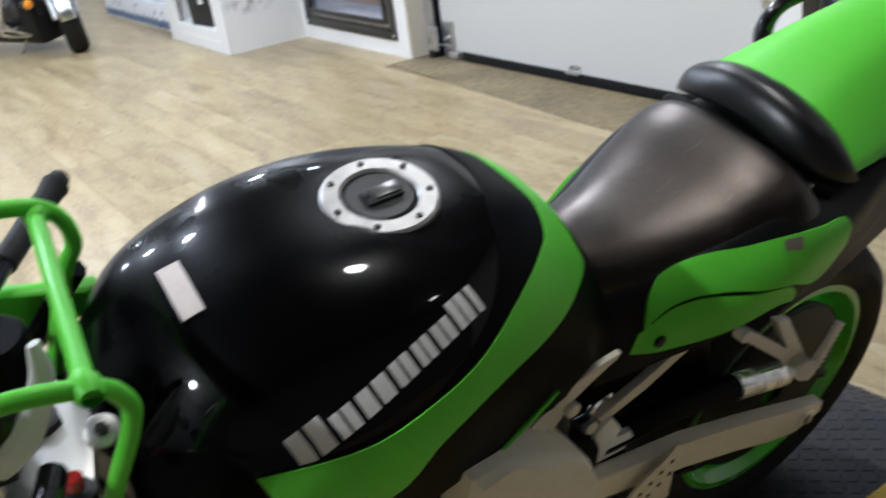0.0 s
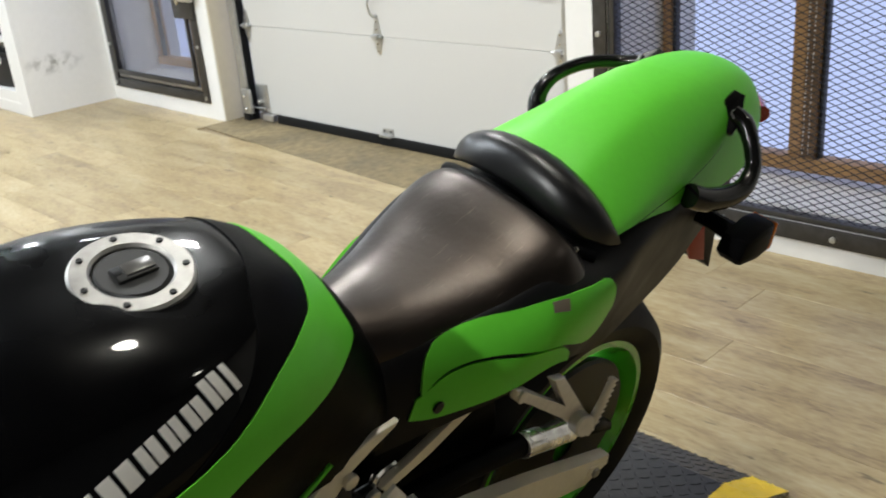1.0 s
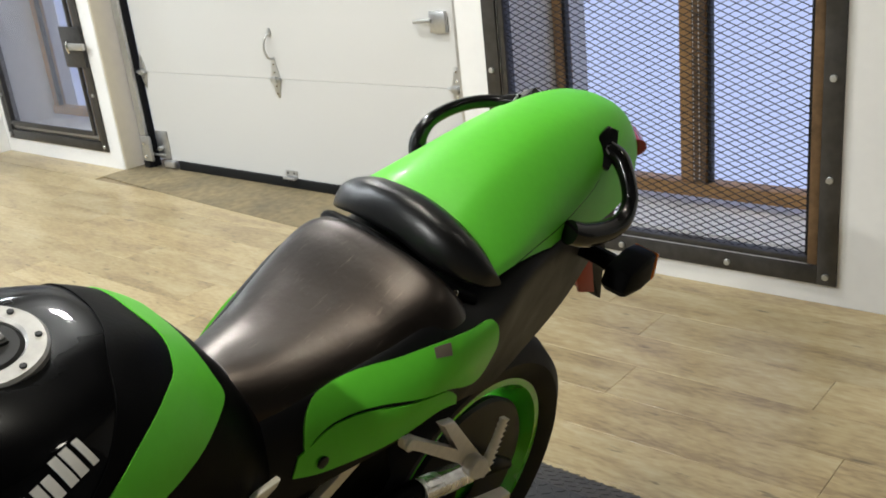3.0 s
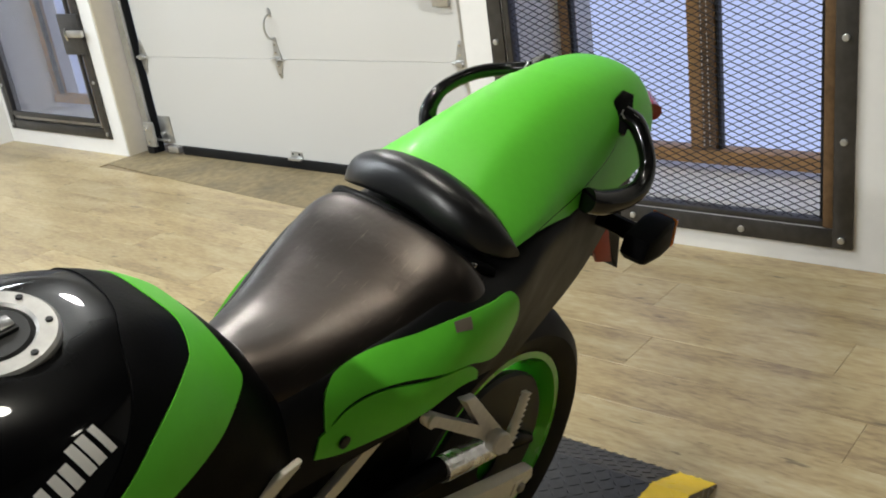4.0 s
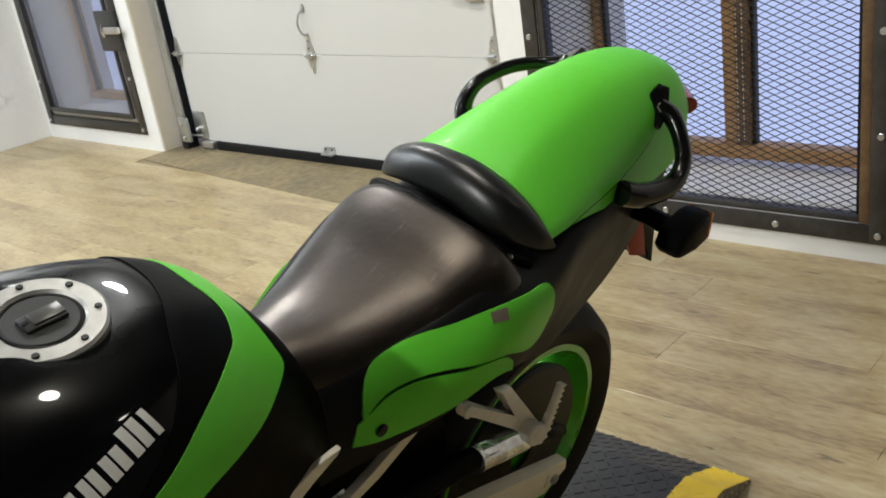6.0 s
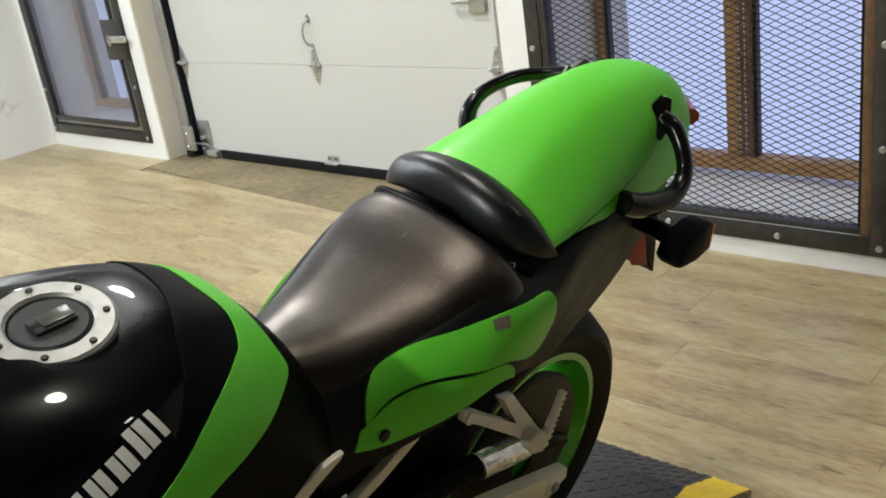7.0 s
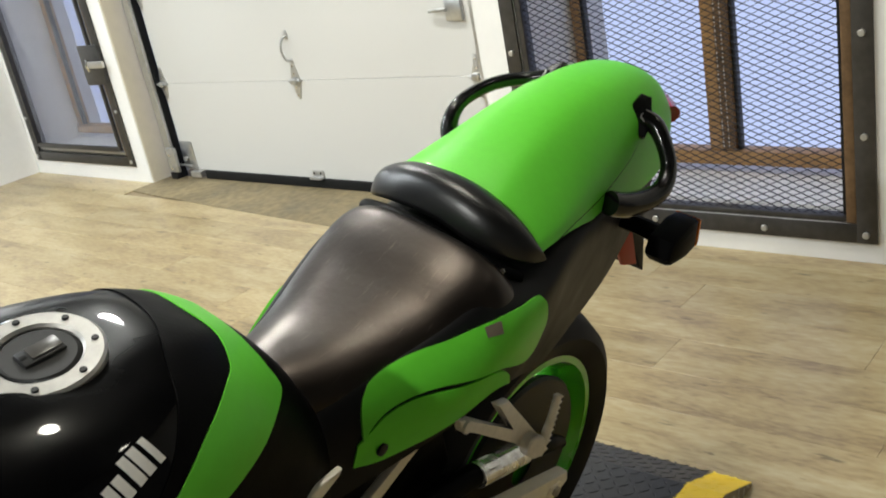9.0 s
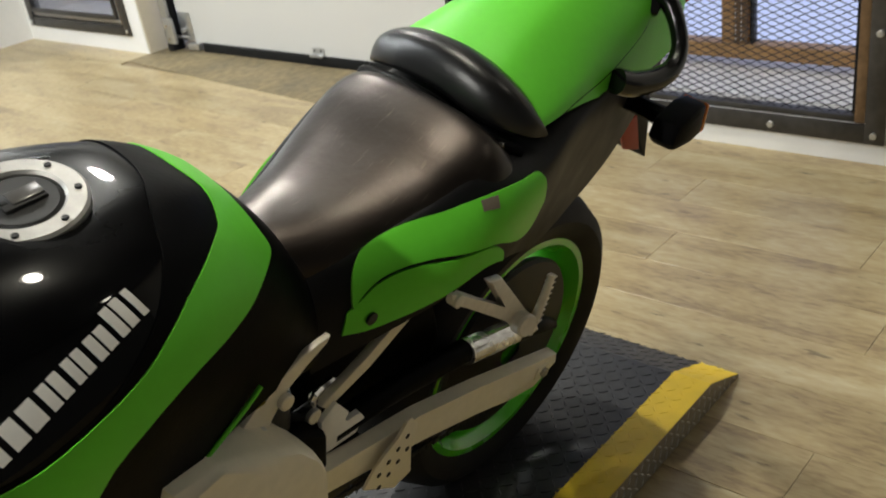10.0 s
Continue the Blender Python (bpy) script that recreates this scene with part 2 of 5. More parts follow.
def scuffed_paint():
    """White paint with a band of grey finger marks."""
    m = WALL.copy()
    m.name = "scuffed white paint"
    nt = m.node_tree
    b = nt.nodes["Principled BSDF"]
    old = b.inputs["Base Color"].links[0].from_socket
    geo = nt.nodes.new("ShaderNodeNewGeometry")
    place = nt.nodes.new("ShaderNodeVectorMath")
    place.operation = "SUBTRACT"
    place.inputs[1].default_value = (-1.436, -0.40, 0.33)
    nt.links.new(geo.outputs["Position"], place.inputs[0])
    size = nt.nodes.new("ShaderNodeVectorMath")
    size.operation = "MULTIPLY"
    size.inputs[1].default_value = (1.0, 4.2, 12.0)
    nt.links.new(place.outputs[0], size.inputs[0])
    far = nt.nodes.new("ShaderNodeVectorMath")
    far.operation = "LENGTH"
    nt.links.new(size.outputs[0], far.inputs[0])
    fade = nt.nodes.new("ShaderNodeMapRange")
    fade.inputs["From Min"].default_value, fade.inputs["From Max"].default_value = 1.0, 0.2
    nt.links.new(far.outputs["Value"], fade.inputs["Value"])
    spots = nt.nodes.new("ShaderNodeTexNoise")
    spots.inputs["Scale"].default_value, spots.inputs["Detail"].default_value = 16.0, 4.0
    nt.links.new(geo.outputs["Position"], spots.inputs["Vector"])
    cut = nt.nodes.new("ShaderNodeMapRange")
    cut.inputs["From Min"].default_value, cut.inputs["From Max"].default_value = 0.45, 0.62
    nt.links.new(spots.outputs["Fac"], cut.inputs["Value"])
    amount = nt.nodes.new("ShaderNodeMath")
    amount.operation = "MULTIPLY"
    nt.links.new(fade.outputs[0], amount.inputs[0])
    nt.links.new(cut.outputs[0], amount.inputs[1])
    mix = nt.nodes.new("ShaderNodeMix")
    mix.data_type = "RGBA"
    mix.inputs["B"].default_value = (0.36, 0.35, 0.32, 1)
    nt.links.new(amount.outputs[0], mix.inputs["Factor"])
    nt.links.new(old, mix.inputs["A"])
    nt.links.new(mix.outputs["Result"], b.inputs["Base Color"])
    return m


SCUFFED = scuffed_paint()


# ---- small tools ----
def mesh_of(bm, name):
    me = bpy.data.meshes.new(name)
    bmesh.ops.recalc_face_normals(bm, faces=bm.faces)
    bm.to_mesh(me)
    bm.free()
    return me


def part(name, bm, material, parent=None, label="", smooth=True, sharp=35):
    """Links a bmesh as one mesh object under a thing or a part."""
    me = mesh_of(bm, name)
    me.materials.append(material)
    if smooth:
        me.polygons.foreach_set("use_smooth", [True] * len(me.polygons))
        me.set_sharp_from_angle(angle=radians(sharp))
    ob = new(name, me)
    ob.parent = parent
    if label:
        tagged(ob, label)
    return ob


def thing(name, m, label, category, group="", kind=""):
    ob = new(name)
    ob.empty_display_size = 0.1
    ob.matrix_world = m
    return tagged(ob, label, category, group, kind)


def box(x0, x1, y0, y1, z0, z1, bevel=0.0, bm=None, seg=2):
    bm = bm or bmesh.new()
    got = bmesh.ops.create_cube(bm, size=1.0, matrix=Matrix.LocRotScale(((x0 + x1) / 2, (y0 + y1) / 2, (z0 + z1) / 2), None, (abs(x1 - x0), abs(y1 - y0), abs(z1 - z0))))
    if bevel:
        edges = {e for v in got["verts"] for e in v.link_edges}
        bmesh.ops.bevel(bm, geom=list(edges), offset=bevel, segments=seg, profile=0.5, affect="EDGES")
    return bm


def smooth_line(pts, per=8, closed=False):
    """A Catmull-Rom curve through the points."""
    p = np.array(pts, float)
    ext = np.vstack([p[-1], p, p[0], p[1]]) if closed else np.vstack([2 * p[0] - p[1], p, 2 * p[-1] - p[-2]])
    out = []
    for i in range(len(ext) - 3):
        a, b, c, d = ext[i : i + 4]
        for t in np.linspace(0, 1, per, endpoint=False):
            out.append(0.5 * (2 * b + (c - a) * t + (2 * a - 5 * b + 4 * c - d) * t * t + (3 * b - a - 3 * c + d) * t**3))
    if not closed:
        out.append(p[-1])
    return np.array(out)


def skin(rows, bm=None, loop=False, caps=False):
    """Quads over rows of points of one length. loop: each row is a ring."""
    bm = bm or bmesh.new()
    vs = [[bm.verts.new(p) for p in row] for row in rows]
    n = len(vs[0])
    for a, b in zip(vs, vs[1:]):
        for i in range(n if loop else n - 1):
            j = (i + 1) % n
            try:
                bm.faces.new((a[i], a[j], b[j], b[i]))
            except ValueError:
                pass
    if caps:
        bm.faces.new(vs[0][::-1])
        bm.faces.new(vs[-1])
    return bm


def tube(pts, radius, sides=12, per=6, bm=None, closed=False, flat=1.0):
    """A round bar along a smooth line; radius may be a list, one for each point. flat squashes it across."""
    line = smooth_line(pts, per, closed) if len(pts) > 2 else np.array(pts, float)
    rad = np.full(len(line), radius) if np.isscalar(radius) else np.interp(np.linspace(0, 1, len(line)), np.linspace(0, 1, len(radius)), radius)
    rows, side = [], None
    for i, p in enumerate(line):
        d = Vector(line[min(i + 1, len(line) - 1)] - line[max(i - 1, 0)]).normalized()
        if side is None:
            side = d.cross(Vector((0.31, 0.17, 0.93))).normalized()
        side = (side - d * side.dot(d)).normalized()
        up = d.cross(side)
        rows.append([Vector(p) + float(rad[i]) * (float(math.cos(a)) * side + float(flat * math.sin(a)) * up) for a in np.linspace(0, 2 * math.pi, sides, endpoint=False)])
    if closed:
        rows.append(rows[0])
    return skin(rows, bm, loop=True, caps=not closed)


def lathe(profile, axis="x", sides=48, bm=None, centre=(0, 0, 0), arc=None):
    """Turns a profile of (along the axis, radius)."""
    rows = []
    full = arc is None
    for a in np.linspace(0, 2 * math.pi, sides, endpoint=False) if full else np.linspace(*arc, sides):
        c, s = math.cos(a), math.sin(a)
        ring = []
        for h, r in profile:
            q = {"x": (h, r * c, r * s), "y": (r * c, h, r * s), "z": (r * c, r * s, h)}[axis]
            ring.append(Vector(q) + Vector(centre))
        rows.append(ring)
    if full:
        rows.append(rows[0])
    bm2 = skin(rows, bm)
    bmesh.ops.remove_doubles(bm2, verts=bm2.verts, dist=1e-5)
    return bm2


def disc(centre, normal, radius, depth, sides=16, bm=None, bevel=0.15):
    """A short cylinder with a rounded rim, standing on its centre."""
    n = Vector(normal).normalized()
    q = n.to_track_quat("Z", "Y").to_matrix()
    rows = []
    for h, r in ((0, 1), (1 - bevel, 1), (1, 1 - bevel), (1, 0.02)):
        rows.append([Vector(centre) + q @ Vector((radius * r * math.cos(a), radius * r * math.sin(a), depth * h)) for a in np.linspace(0, 2 * math.pi, sides, endpoint=False)])
    return skin(rows, bm, loop=True, caps=True)


def slab(outline, s0, s1, axes="yz", bm=None, bevel=0.0):
    """A plate: an outline of 2D points in the plane of two axes, from s0 to s1 along the third."""
    bm = bm or bmesh.new()
    third = ({"x", "y", "z"} - set(axes)).pop()

    def at(p, h):
        q = {axes[0]: p[0], axes[1]: p[1], third: h}
        return (q["x"], q["y"], q["z"])

    lo = [bm.verts.new(at(p, s0)) for p in outline]
    hi = [bm.verts.new(at(p, s1)) for p in outline]
    a, b = bm.faces.new(lo), bm.faces.new(hi[::-1])
    rim = [bm.faces.new((lo[i], hi[i], hi[(i + 1) % len(lo)], lo[(i + 1) % len(lo)])) for i in range(len(lo))]
    if bevel:
        edges = list({e for f in (a, b) for e in f.edges})
        bmesh.ops.bevel(bm, geom=edges, offset=bevel, segments=2, profile=0.5, affect="EDGES")
    return bm


# ---- surfaces of the bodywork: half sections (side, height) from the crest down, at stations along the bike ----
class Shell:
    def __init__(self, stations, far=1.0):
        self.far = far  # the right-hand side may be slimmer
        self.y = np.array([y for y, _ in stations], float)
        self.c = np.array([c for _, c in stations], float)
        self.kept = {}

    def row(self, y):
        """Control points at a station, on a smooth line through the given ones."""
        i = int(np.clip(np.searchsorted(self.y, y) - 1, 0, len(self.y) - 2))
        t = (y - self.y[i]) / (self.y[i + 1] - self.y[i])
        t = min(max(t, 0.0), 1.0)
        b, c = self.c[i], self.c[i + 1]
        h = self.y[i + 1] - self.y[i]
        m0 = (c - self.c[i - 1]) / (self.y[i + 1] - self.y[i - 1]) * h if i > 0 else c - b
        m1 = (self.c[i + 2] - b) / (self.y[i + 2] - self.y[i]) * h if i + 2 < len(self.y) else c - b
        return (2 * t**3 - 3 * t**2 + 1) * b + (t**3 - 2 * t**2 + t) * m0 + (-2 * t**3 + 3 * t**2) * c + (t**3 - t**2) * m1

    def half(self, y, per=8):
        key = round(y, 6)
        if key in self.kept:
            return self.kept[key]
        p = self.row(y)
        ext = np.vstack([p[1] * (-1, 1), p, 2 * p[-1] - p[-2]])
        out = []
        for i in range(len(ext) - 3):
            a, b, c, d = ext[i : i + 4]
            for t in np.linspace(0, 1, per, endpoint=False):
                out.append(0.5 * (2 * b + (c - a) * t + (2 * a - 5 * b + 4 * c - d) * t * t + (3 * b - a - 3 * c + d) * t**3))
        out.append(p[-1])
        self.kept[key] = np.array(out)
        return self.kept[key]

    def at(self, y, v, out=0.0):
        """The place at station y and v (0 crest, 1 lower edge; minus: the other side), lifted by out."""
        def raw(yy, vv):
            h = self.half(yy)
            k = np.linspace(0, 1, len(h))
            return np.array([np.interp(abs(vv), k, h[:, 0]) * (1 if vv >= 0 else -self.far), yy, np.interp(abs(vv), k, h[:, 1])])

        p = raw(y, v)
        if not out:
            return p
        e = 0.01
        y1, v1 = min(y + e, self.y[-1]), min(v + 0.02, 1.0)
        a = raw(y1, v) - raw(y1 - e, v)
        b = raw(y, v1) - raw(y, v1 - 0.02)
        n = np.cross(b, a)
        return p + out * n / max(np.linalg.norm(n), 1e-9)

    def rows(self, y0, y1, n, v0=-1.0, v1=1.0, m=40, out=0.0):
        return [[self.at(y, v, out) for v in np.linspace(v0, v1, m)] for y in np.linspace(y0, y1, n)]


def shell_patch(shell, edge_a, edge_b, n=40, m=10, out=0.003, thick=0.004, per=8):
    """A panel lying on a shell, between two lines of (station, v)."""
    def even(line):
        q = smooth_line(line, per)
        k = np.r_[0, np.cumsum(np.hypot(*np.diff(q, axis=0).T))]
        t = np.linspace(0, k[-1], n)
        return np.c_[np.interp(t, k, q[:, 0]), np.interp(t, k, q[:, 1])]

    a, b = even(edge_a), even(edge_b)
    top = [[shell.at(*(p + (q - p) * w), out) for w in np.linspace(0, 1, m)] for p, q in zip(a, b)]
    low = [[shell.at(*(p + (q - p) * w), out - thick) for w in np.linspace(0, 1, m)] for p, q in zip(a, b)]
    bm = bmesh.new()
    vt = [[bm.verts.new(p) for p in row] for row in top]
    vl = [[bm.verts.new(p) for p in row] for row in low]
    for i in range(n - 1):
        for j in range(m - 1):
            bm.faces.new((vt[i][j], vt[i][j + 1], vt[i + 1][j + 1], vt[i + 1][j]))
        for j in (0, m - 1):
            bm.faces.new((vt[i][j], vt[i + 1][j], vl[i + 1][j], vl[i][j]))
    for j in range(m - 1):
        for i in (0, n - 1):
            bm.faces.new((vt[i][j], vt[i][j + 1], vl[i][j + 1], vl[i][j]))
    bmesh.ops.remove_doubles(bm, verts=bm.verts, dist=1e-5)
    return bm


# ---- bodywork forms ----
TANK = Shell([
    (-1.10, [(0, 0.860), (0.050, 0.856), (0.095, 0.835), (0.118, 0.790), (0.105, 0.700)]),
    (-1.03, [(0, 0.935), (0.078, 0.927), (0.143, 0.893), (0.178, 0.820), (0.155, 0.700)]),
    (-0.93, [(0, 0.978), (0.088, 0.969), (0.164, 0.926), (0.208, 0.842), (0.185, 0.700)]),
    (-0.83, [(0, 0.981), (0.088, 0.977), (0.165, 0.940), (0.206, 0.853), (0.180, 0.700)]),
    (-0.73, [(0, 0.972), (0.084, 0.967), (0.152, 0.935), (0.186, 0.850), (0.165, 0.700)]),
    (-0.65, [(0, 0.962), (0.078, 0.953), (0.138, 0.910), (0.164, 0.822), (0.145, 0.690)]),
    (-0.58, [(0, 0.922), (0.066, 0.912), (0.116, 0.868), (0.142, 0.785), (0.132, 0.675)]),
    (-0.53, [(0, 0.858), (0.056, 0.850), (0.098, 0.815), (0.122, 0.750), (0.120, 0.665)]),
    (-0.50, [(0, 0.805), (0.050, 0.798), (0.085, 0.775), (0.108, 0.725), (0.115, 0.655)]),
])
SEAT = Shell([
    (-0.512, [(0, 0.818), (0.040, 0.813), (0.068, 0.796), (0.080, 0.766), (0.072, 0.715)]),
    (-0.42, [(0, 0.823), (0.060, 0.819), (0.100, 0.801), (0.117, 0.768), (0.110, 0.705)]),
    (-0.33, [(0, 0.847), (0.074, 0.844), (0.127, 0.829), (0.153, 0.790), (0.145, 0.730)]),
    (-0.25, [(0, 0.881), (0.083, 0.877), (0.143, 0.859), (0.172, 0.815), (0.155, 0.755)]),
    (-0.212, [(0, 0.889), (0.084, 0.885), (0.142, 0.865), (0.171, 0.820), (0.150, 0.765)]),
    (-0.188, [(0, 0.862), (0.080, 0.859), (0.134, 0.848), (0.162, 0.818), (0.140, 0.770)]),
], far=0.87)
FLANK = Shell([
    (-0.520, [(0, 0.760), (0.062, 0.772), (0.094, 0.752), (0.108, 0.708), (0.114, 0.645)]),
    (-0.42, [(0, 0.770), (0.088, 0.796), (0.121, 0.783), (0.142, 0.735), (0.140, 0.665)]),
    (-0.33, [(0, 0.790), (0.112, 0.826), (0.154, 0.808), (0.177, 0.758), (0.166, 0.688)]),
    (-0.25, [(0, 0.820), (0.122, 0.852), (0.167, 0.834), (0.188, 0.785), (0.172, 0.700)]),
    (-0.15, [(0, 0.840), (0.100, 0.846), (0.164, 0.830), (0.180, 0.788), (0.148, 0.655)]),
    (-0.05, [(0, 0.862), (0.080, 0.860), (0.143, 0.848), (0.160, 0.808), (0.124, 0.608)]),
    (0.08, [(0, 0.875), (0.070, 0.873), (0.120, 0.855), (0.135, 0.812), (0.100, 0.606)]),
    (0.22, [(0, 0.885), (0.055, 0.880), (0.092, 0.862), (0.108, 0.815), (0.084, 0.640)]),
    (0.36, [(0, 0.880), (0.040, 0.875), (0.070, 0.862), (0.080, 0.835), (0.066, 0.715)]),
], far=0.86)
COWL = Shell([
    (-0.17, [(0, 0.915), (0.070, 0.908), (0.118, 0.890), (0.144, 0.872), (0.152, 0.860)]),
    (-0.05, [(0, 0.958), (0.060, 0.950), (0.105, 0.922), (0.137, 0.888), (0.148, 0.862)]),
    (0.10, [(0, 0.990), (0.052, 0.982), (0.092, 0.953), (0.122, 0.900), (0.132, 0.832)]),
    (0.23, [(0, 0.998), (0.050, 0.990), (0.085, 0.962), (0.111, 0.905), (0.118, 0.818)]),
    (0.335, [(0, 0.980), (0.046, 0.972), (0.076, 0.947), (0.097, 0.898), (0.101, 0.822)]),
    (0.395, [(0, 0.935), (0.032, 0.930), (0.053, 0.915), (0.070, 0.888), (0.076, 0.838)]),
    (0.42, [(0, 0.895), (0.018, 0.893), (0.032, 0.886), (0.040, 0.878), (0.042, 0.870)]),
])
# ---- end of forms ----


# ---- structure ----
def structure(name, bm, mat, label, category, smooth=False):
    return tagged(part(name, bm, mat, None, label, smooth), label, category, kind="structure")


X0, X1, Y0, TOP = -7.0, 7.0, -6.5, 3.1
floor = structure("floor", box(X0, X1, Y0, 0.5, -0.12, -0.006), BROWN_FLOOR, "pale wood-look vinyl plank floor, worn", "floor")
structure("ceiling", box(X0 - 0.2, X1 + 0.2, Y0 - 0.2, 0.7, TOP, TOP + 0.15), CEIL, "dark painted ceiling with round lamps", "ceiling")
structure("wall_west", box(X0 - 0.2, X0, Y0 - 0.2, 0.7, -0.12, TOP), WALL, "plain white painted wall", "wall")
structure("wall_east", box(X1, X1 + 0.2, Y0 - 0.2, 0.7, -0.12, TOP), DARK_WALL, "plain dark painted wall", "wall")
structure("wall_south", box(X0, X1, Y0 - 0.2, Y0, -0.12, TOP), DARK_WALL, "plain dark painted wall facing the garage door", "wall")
# the outer wall: a garage door between two barred windows
RY = -0.10
wall = bmesh.new()
box(X0, -1.31, 0.0, 0.5, -0.12, TOP, bm=wall)
box(-1.31, -0.18, 0.0, 0.5, -0.12, 0.135, bm=wall)
box(-1.31, -0.18, 0.0, 0.5, 2.3, TOP, bm=wall)
box(-0.18, 0.0, 0.0, 0.5, -0.12, TOP, bm=wall)
box(0.0, 2.785, 0.0, 0.5, 2.3, TOP, bm=wall)
box(2.785, 2.985, RY, 0.5, -0.12, TOP, bm=wall)
box(2.985, 4.18, RY, 0.5, -0.12, 0.150, bm=wall)
box(2.985, 4.18, RY, 0.5, 2.3, TOP, bm=wall)
box(4.18, X1, RY, 0.5, -0.12, TOP, bm=wall)
structure("wall_north", wall, WALL, "white painted masonry wall with garage door and windows", "wall")
structure("threshold", slab([(0.0, 0.19), (2.785, 0.19), (2.785, -0.34), (1.8, -0.30), (0.9, -0.235), (-0.005, -0.15)], -0.006, 0.0015, "xy"), DIRTY, "dirty brown threshold strip before the garage door", "threshold")
structure("backdrop", box(-3.0, 6.0, 1.3, 1.32, -0.5, 3.5), DAYLIGHT, "bluish daylight outside the windows", "daylight")


# ---- the motorcycle: local x to its left side, y towards the tail, z up; it leans on its side stand ----
BIKE = pose(3.9986, -1.8671, 0.0601, 0, 16.27, -0.69)
bike = thing("motorcycle", BIKE, "lime green and black sports motorcycle leaning on a low black ramp", "motorcycle")
# fuel tank with its nose closed
rows = [[(p[0] * k, -1.10 - 0.035 * (1 - k), 0.76 + (p[2] - 0.76) * k) for p in TANK.rows(-1.10, -1.09, 2, -1, 1, 61)[0]] for k in (0.05, 0.4, 0.7, 0.88, 0.96)]
rows += TANK.rows(-1.10, -0.50, 70, -1, 1, 61)
tank = part("fuel_tank", skin(rows), BLACK_PAINT, bike, "glossy black fuel tank", sharp=60)
part("tank_sticker", shell_patch(TANK, [(-1.006, -0.105), (-0.985, -0.08)], [(-1.011, 0.125), (-0.990, 0.137)], 4, 12, 0.0015, 0.002), STICKER, tank, "pale rectangular sticker")
# the badge: plain slanted bars in the place of a maker's name
BADGE_A, BADGE_B = np.array([-0.972, 0.668]), np.array([-0.748, 0.528])
x = 0.0
for w, tall in ((0.17, 1.35), (0.115, 1.0), (0.165, 1.0), (0.115, 1.0), (0.105, 1.0), (0.115, 1.0), (0.115, 1.35), (0.05, 1.35)):
    a, b = BADGE_A + (BADGE_B - BADGE_A) * x, BADGE_A + (BADGE_B - BADGE_A) * (x + w - 0.020)
    up = np.array([-0.007, -0.066]) * tall
    strokes = ((0.0, 1.0),) if w < 0.06 else ((0.0, 0.42), (0.56, 1.0))
    for lo, hi in strokes:
        c, d = a + (b - a) * lo, a + (b - a) * hi
        part("badge_bar", shell_patch(TANK, [c, d], [c + up, d + up], 4, 5, 0.0012, 0.0016), SILVER, tank)
    x += w + 0.006
# bands that wrap the rear of the tank
BAND_IN = [(-0.612, -0.9), (-0.610, -0.4), (-0.614, 0.0), (-0.613, 0.2), (-0.630, 0.345), (-0.645, 0.395), (-0.688, 0.50), (-0.748, 0.615), (-0.80, 0.665), (-0.885, 0.690), (-0.94, 0.677), (-1.01, 0.640)]
BAND_OUT = [(-0.570, -0.9), (-0.570, -0.4), (-0.580, 0.0), (-0.582, 0.2), (-0.577, 0.36), (-0.574, 0.475), (-0.625, 0.617), (-0.68, 0.70), (-0.735, 0.743), (-0.79, 0.770), (-0.835, 0.80), (-0.885, 0.868), (-0.99, 0.81)]
part("rear_band", shell_patch(TANK, [(-0.655, -0.9), (-0.650, -0.4), (-0.655, 0.0), (-0.69, 0.25), (-0.715, 0.42), (-0.755, 0.57), (-0.82, 0.66), (-0.885, 0.680), (-0.94, 0.668), (-1.005, 0.638)], BAND_IN, 80, 10, 0.0020, 0.004), SATIN, bike, "satin black band behind the tank")
part("green_band", shell_patch(TANK, BAND_IN, BAND_OUT, 90, 12, 0.0035, 0.006), GREEN, bike, "lime green trim band wrapping the tank's rear")
part("knee_panel", shell_patch(TANK, BAND_OUT[:-1], [(-0.525, -0.95), (-0.525, -0.4), (-0.528, 0.0), (-0.528, 0.2), (-0.525, 0.5), (-0.55, 0.9), (-0.66, 1.0), (-0.75, 1.0), (-0.87, 1.0)], 80, 8, 0.0015, 0.004), SATIN, bike, "satin black knee panel")
# filler cap
CAPN = Vector((0.08, -0.03, 0.99)).normalized()
cap_at = Vector(TANK.at(-0.778, 0.0)) + Vector((0.008, 0, -0.001))
capm = Matrix.Translation(cap_at) @ Vector((0, 0, 1)).rotation_difference(CAPN).to_matrix().to_4x4()


def on_cap(bm):
    bmesh.ops.transform(bm, matrix=capm, verts=bm.verts)
    return bm


cap = part("filler_ring", on_cap(lathe([(-0.016, 0.0625), (0.006, 0.0625), (0.009, 0.0595), (0.009, 0.043), (0.006, 0.040), (-0.002, 0.040)], "z", 56)), RING, bike, "brushed aluminium filler ring")
bm = lathe([(0.001, 0.0005), (0.006, 0.001), (0.007, 0.035), (0.003, 0.040), (-0.002, 0.040)], "z", 48)
box(-0.012, 0.012, -0.020, 0.024, 0.005, 0.011, 0.003, bm)
lid = part("filler_lid", on_cap(bm), GREY_BOX, cap, "black filler lid with a key flap")
part("key_flap", on_cap(box(-0.009, 0.009, -0.010, 0.022, 0.0112, 0.0132, 0.001)), GREY_FLAP, lid, "grey key flap")
part("keyhole", on_cap(box(-0.003, 0.003, -0.019, -0.012, 0.0108, 0.0116, 0.0004)), SEAL, lid)
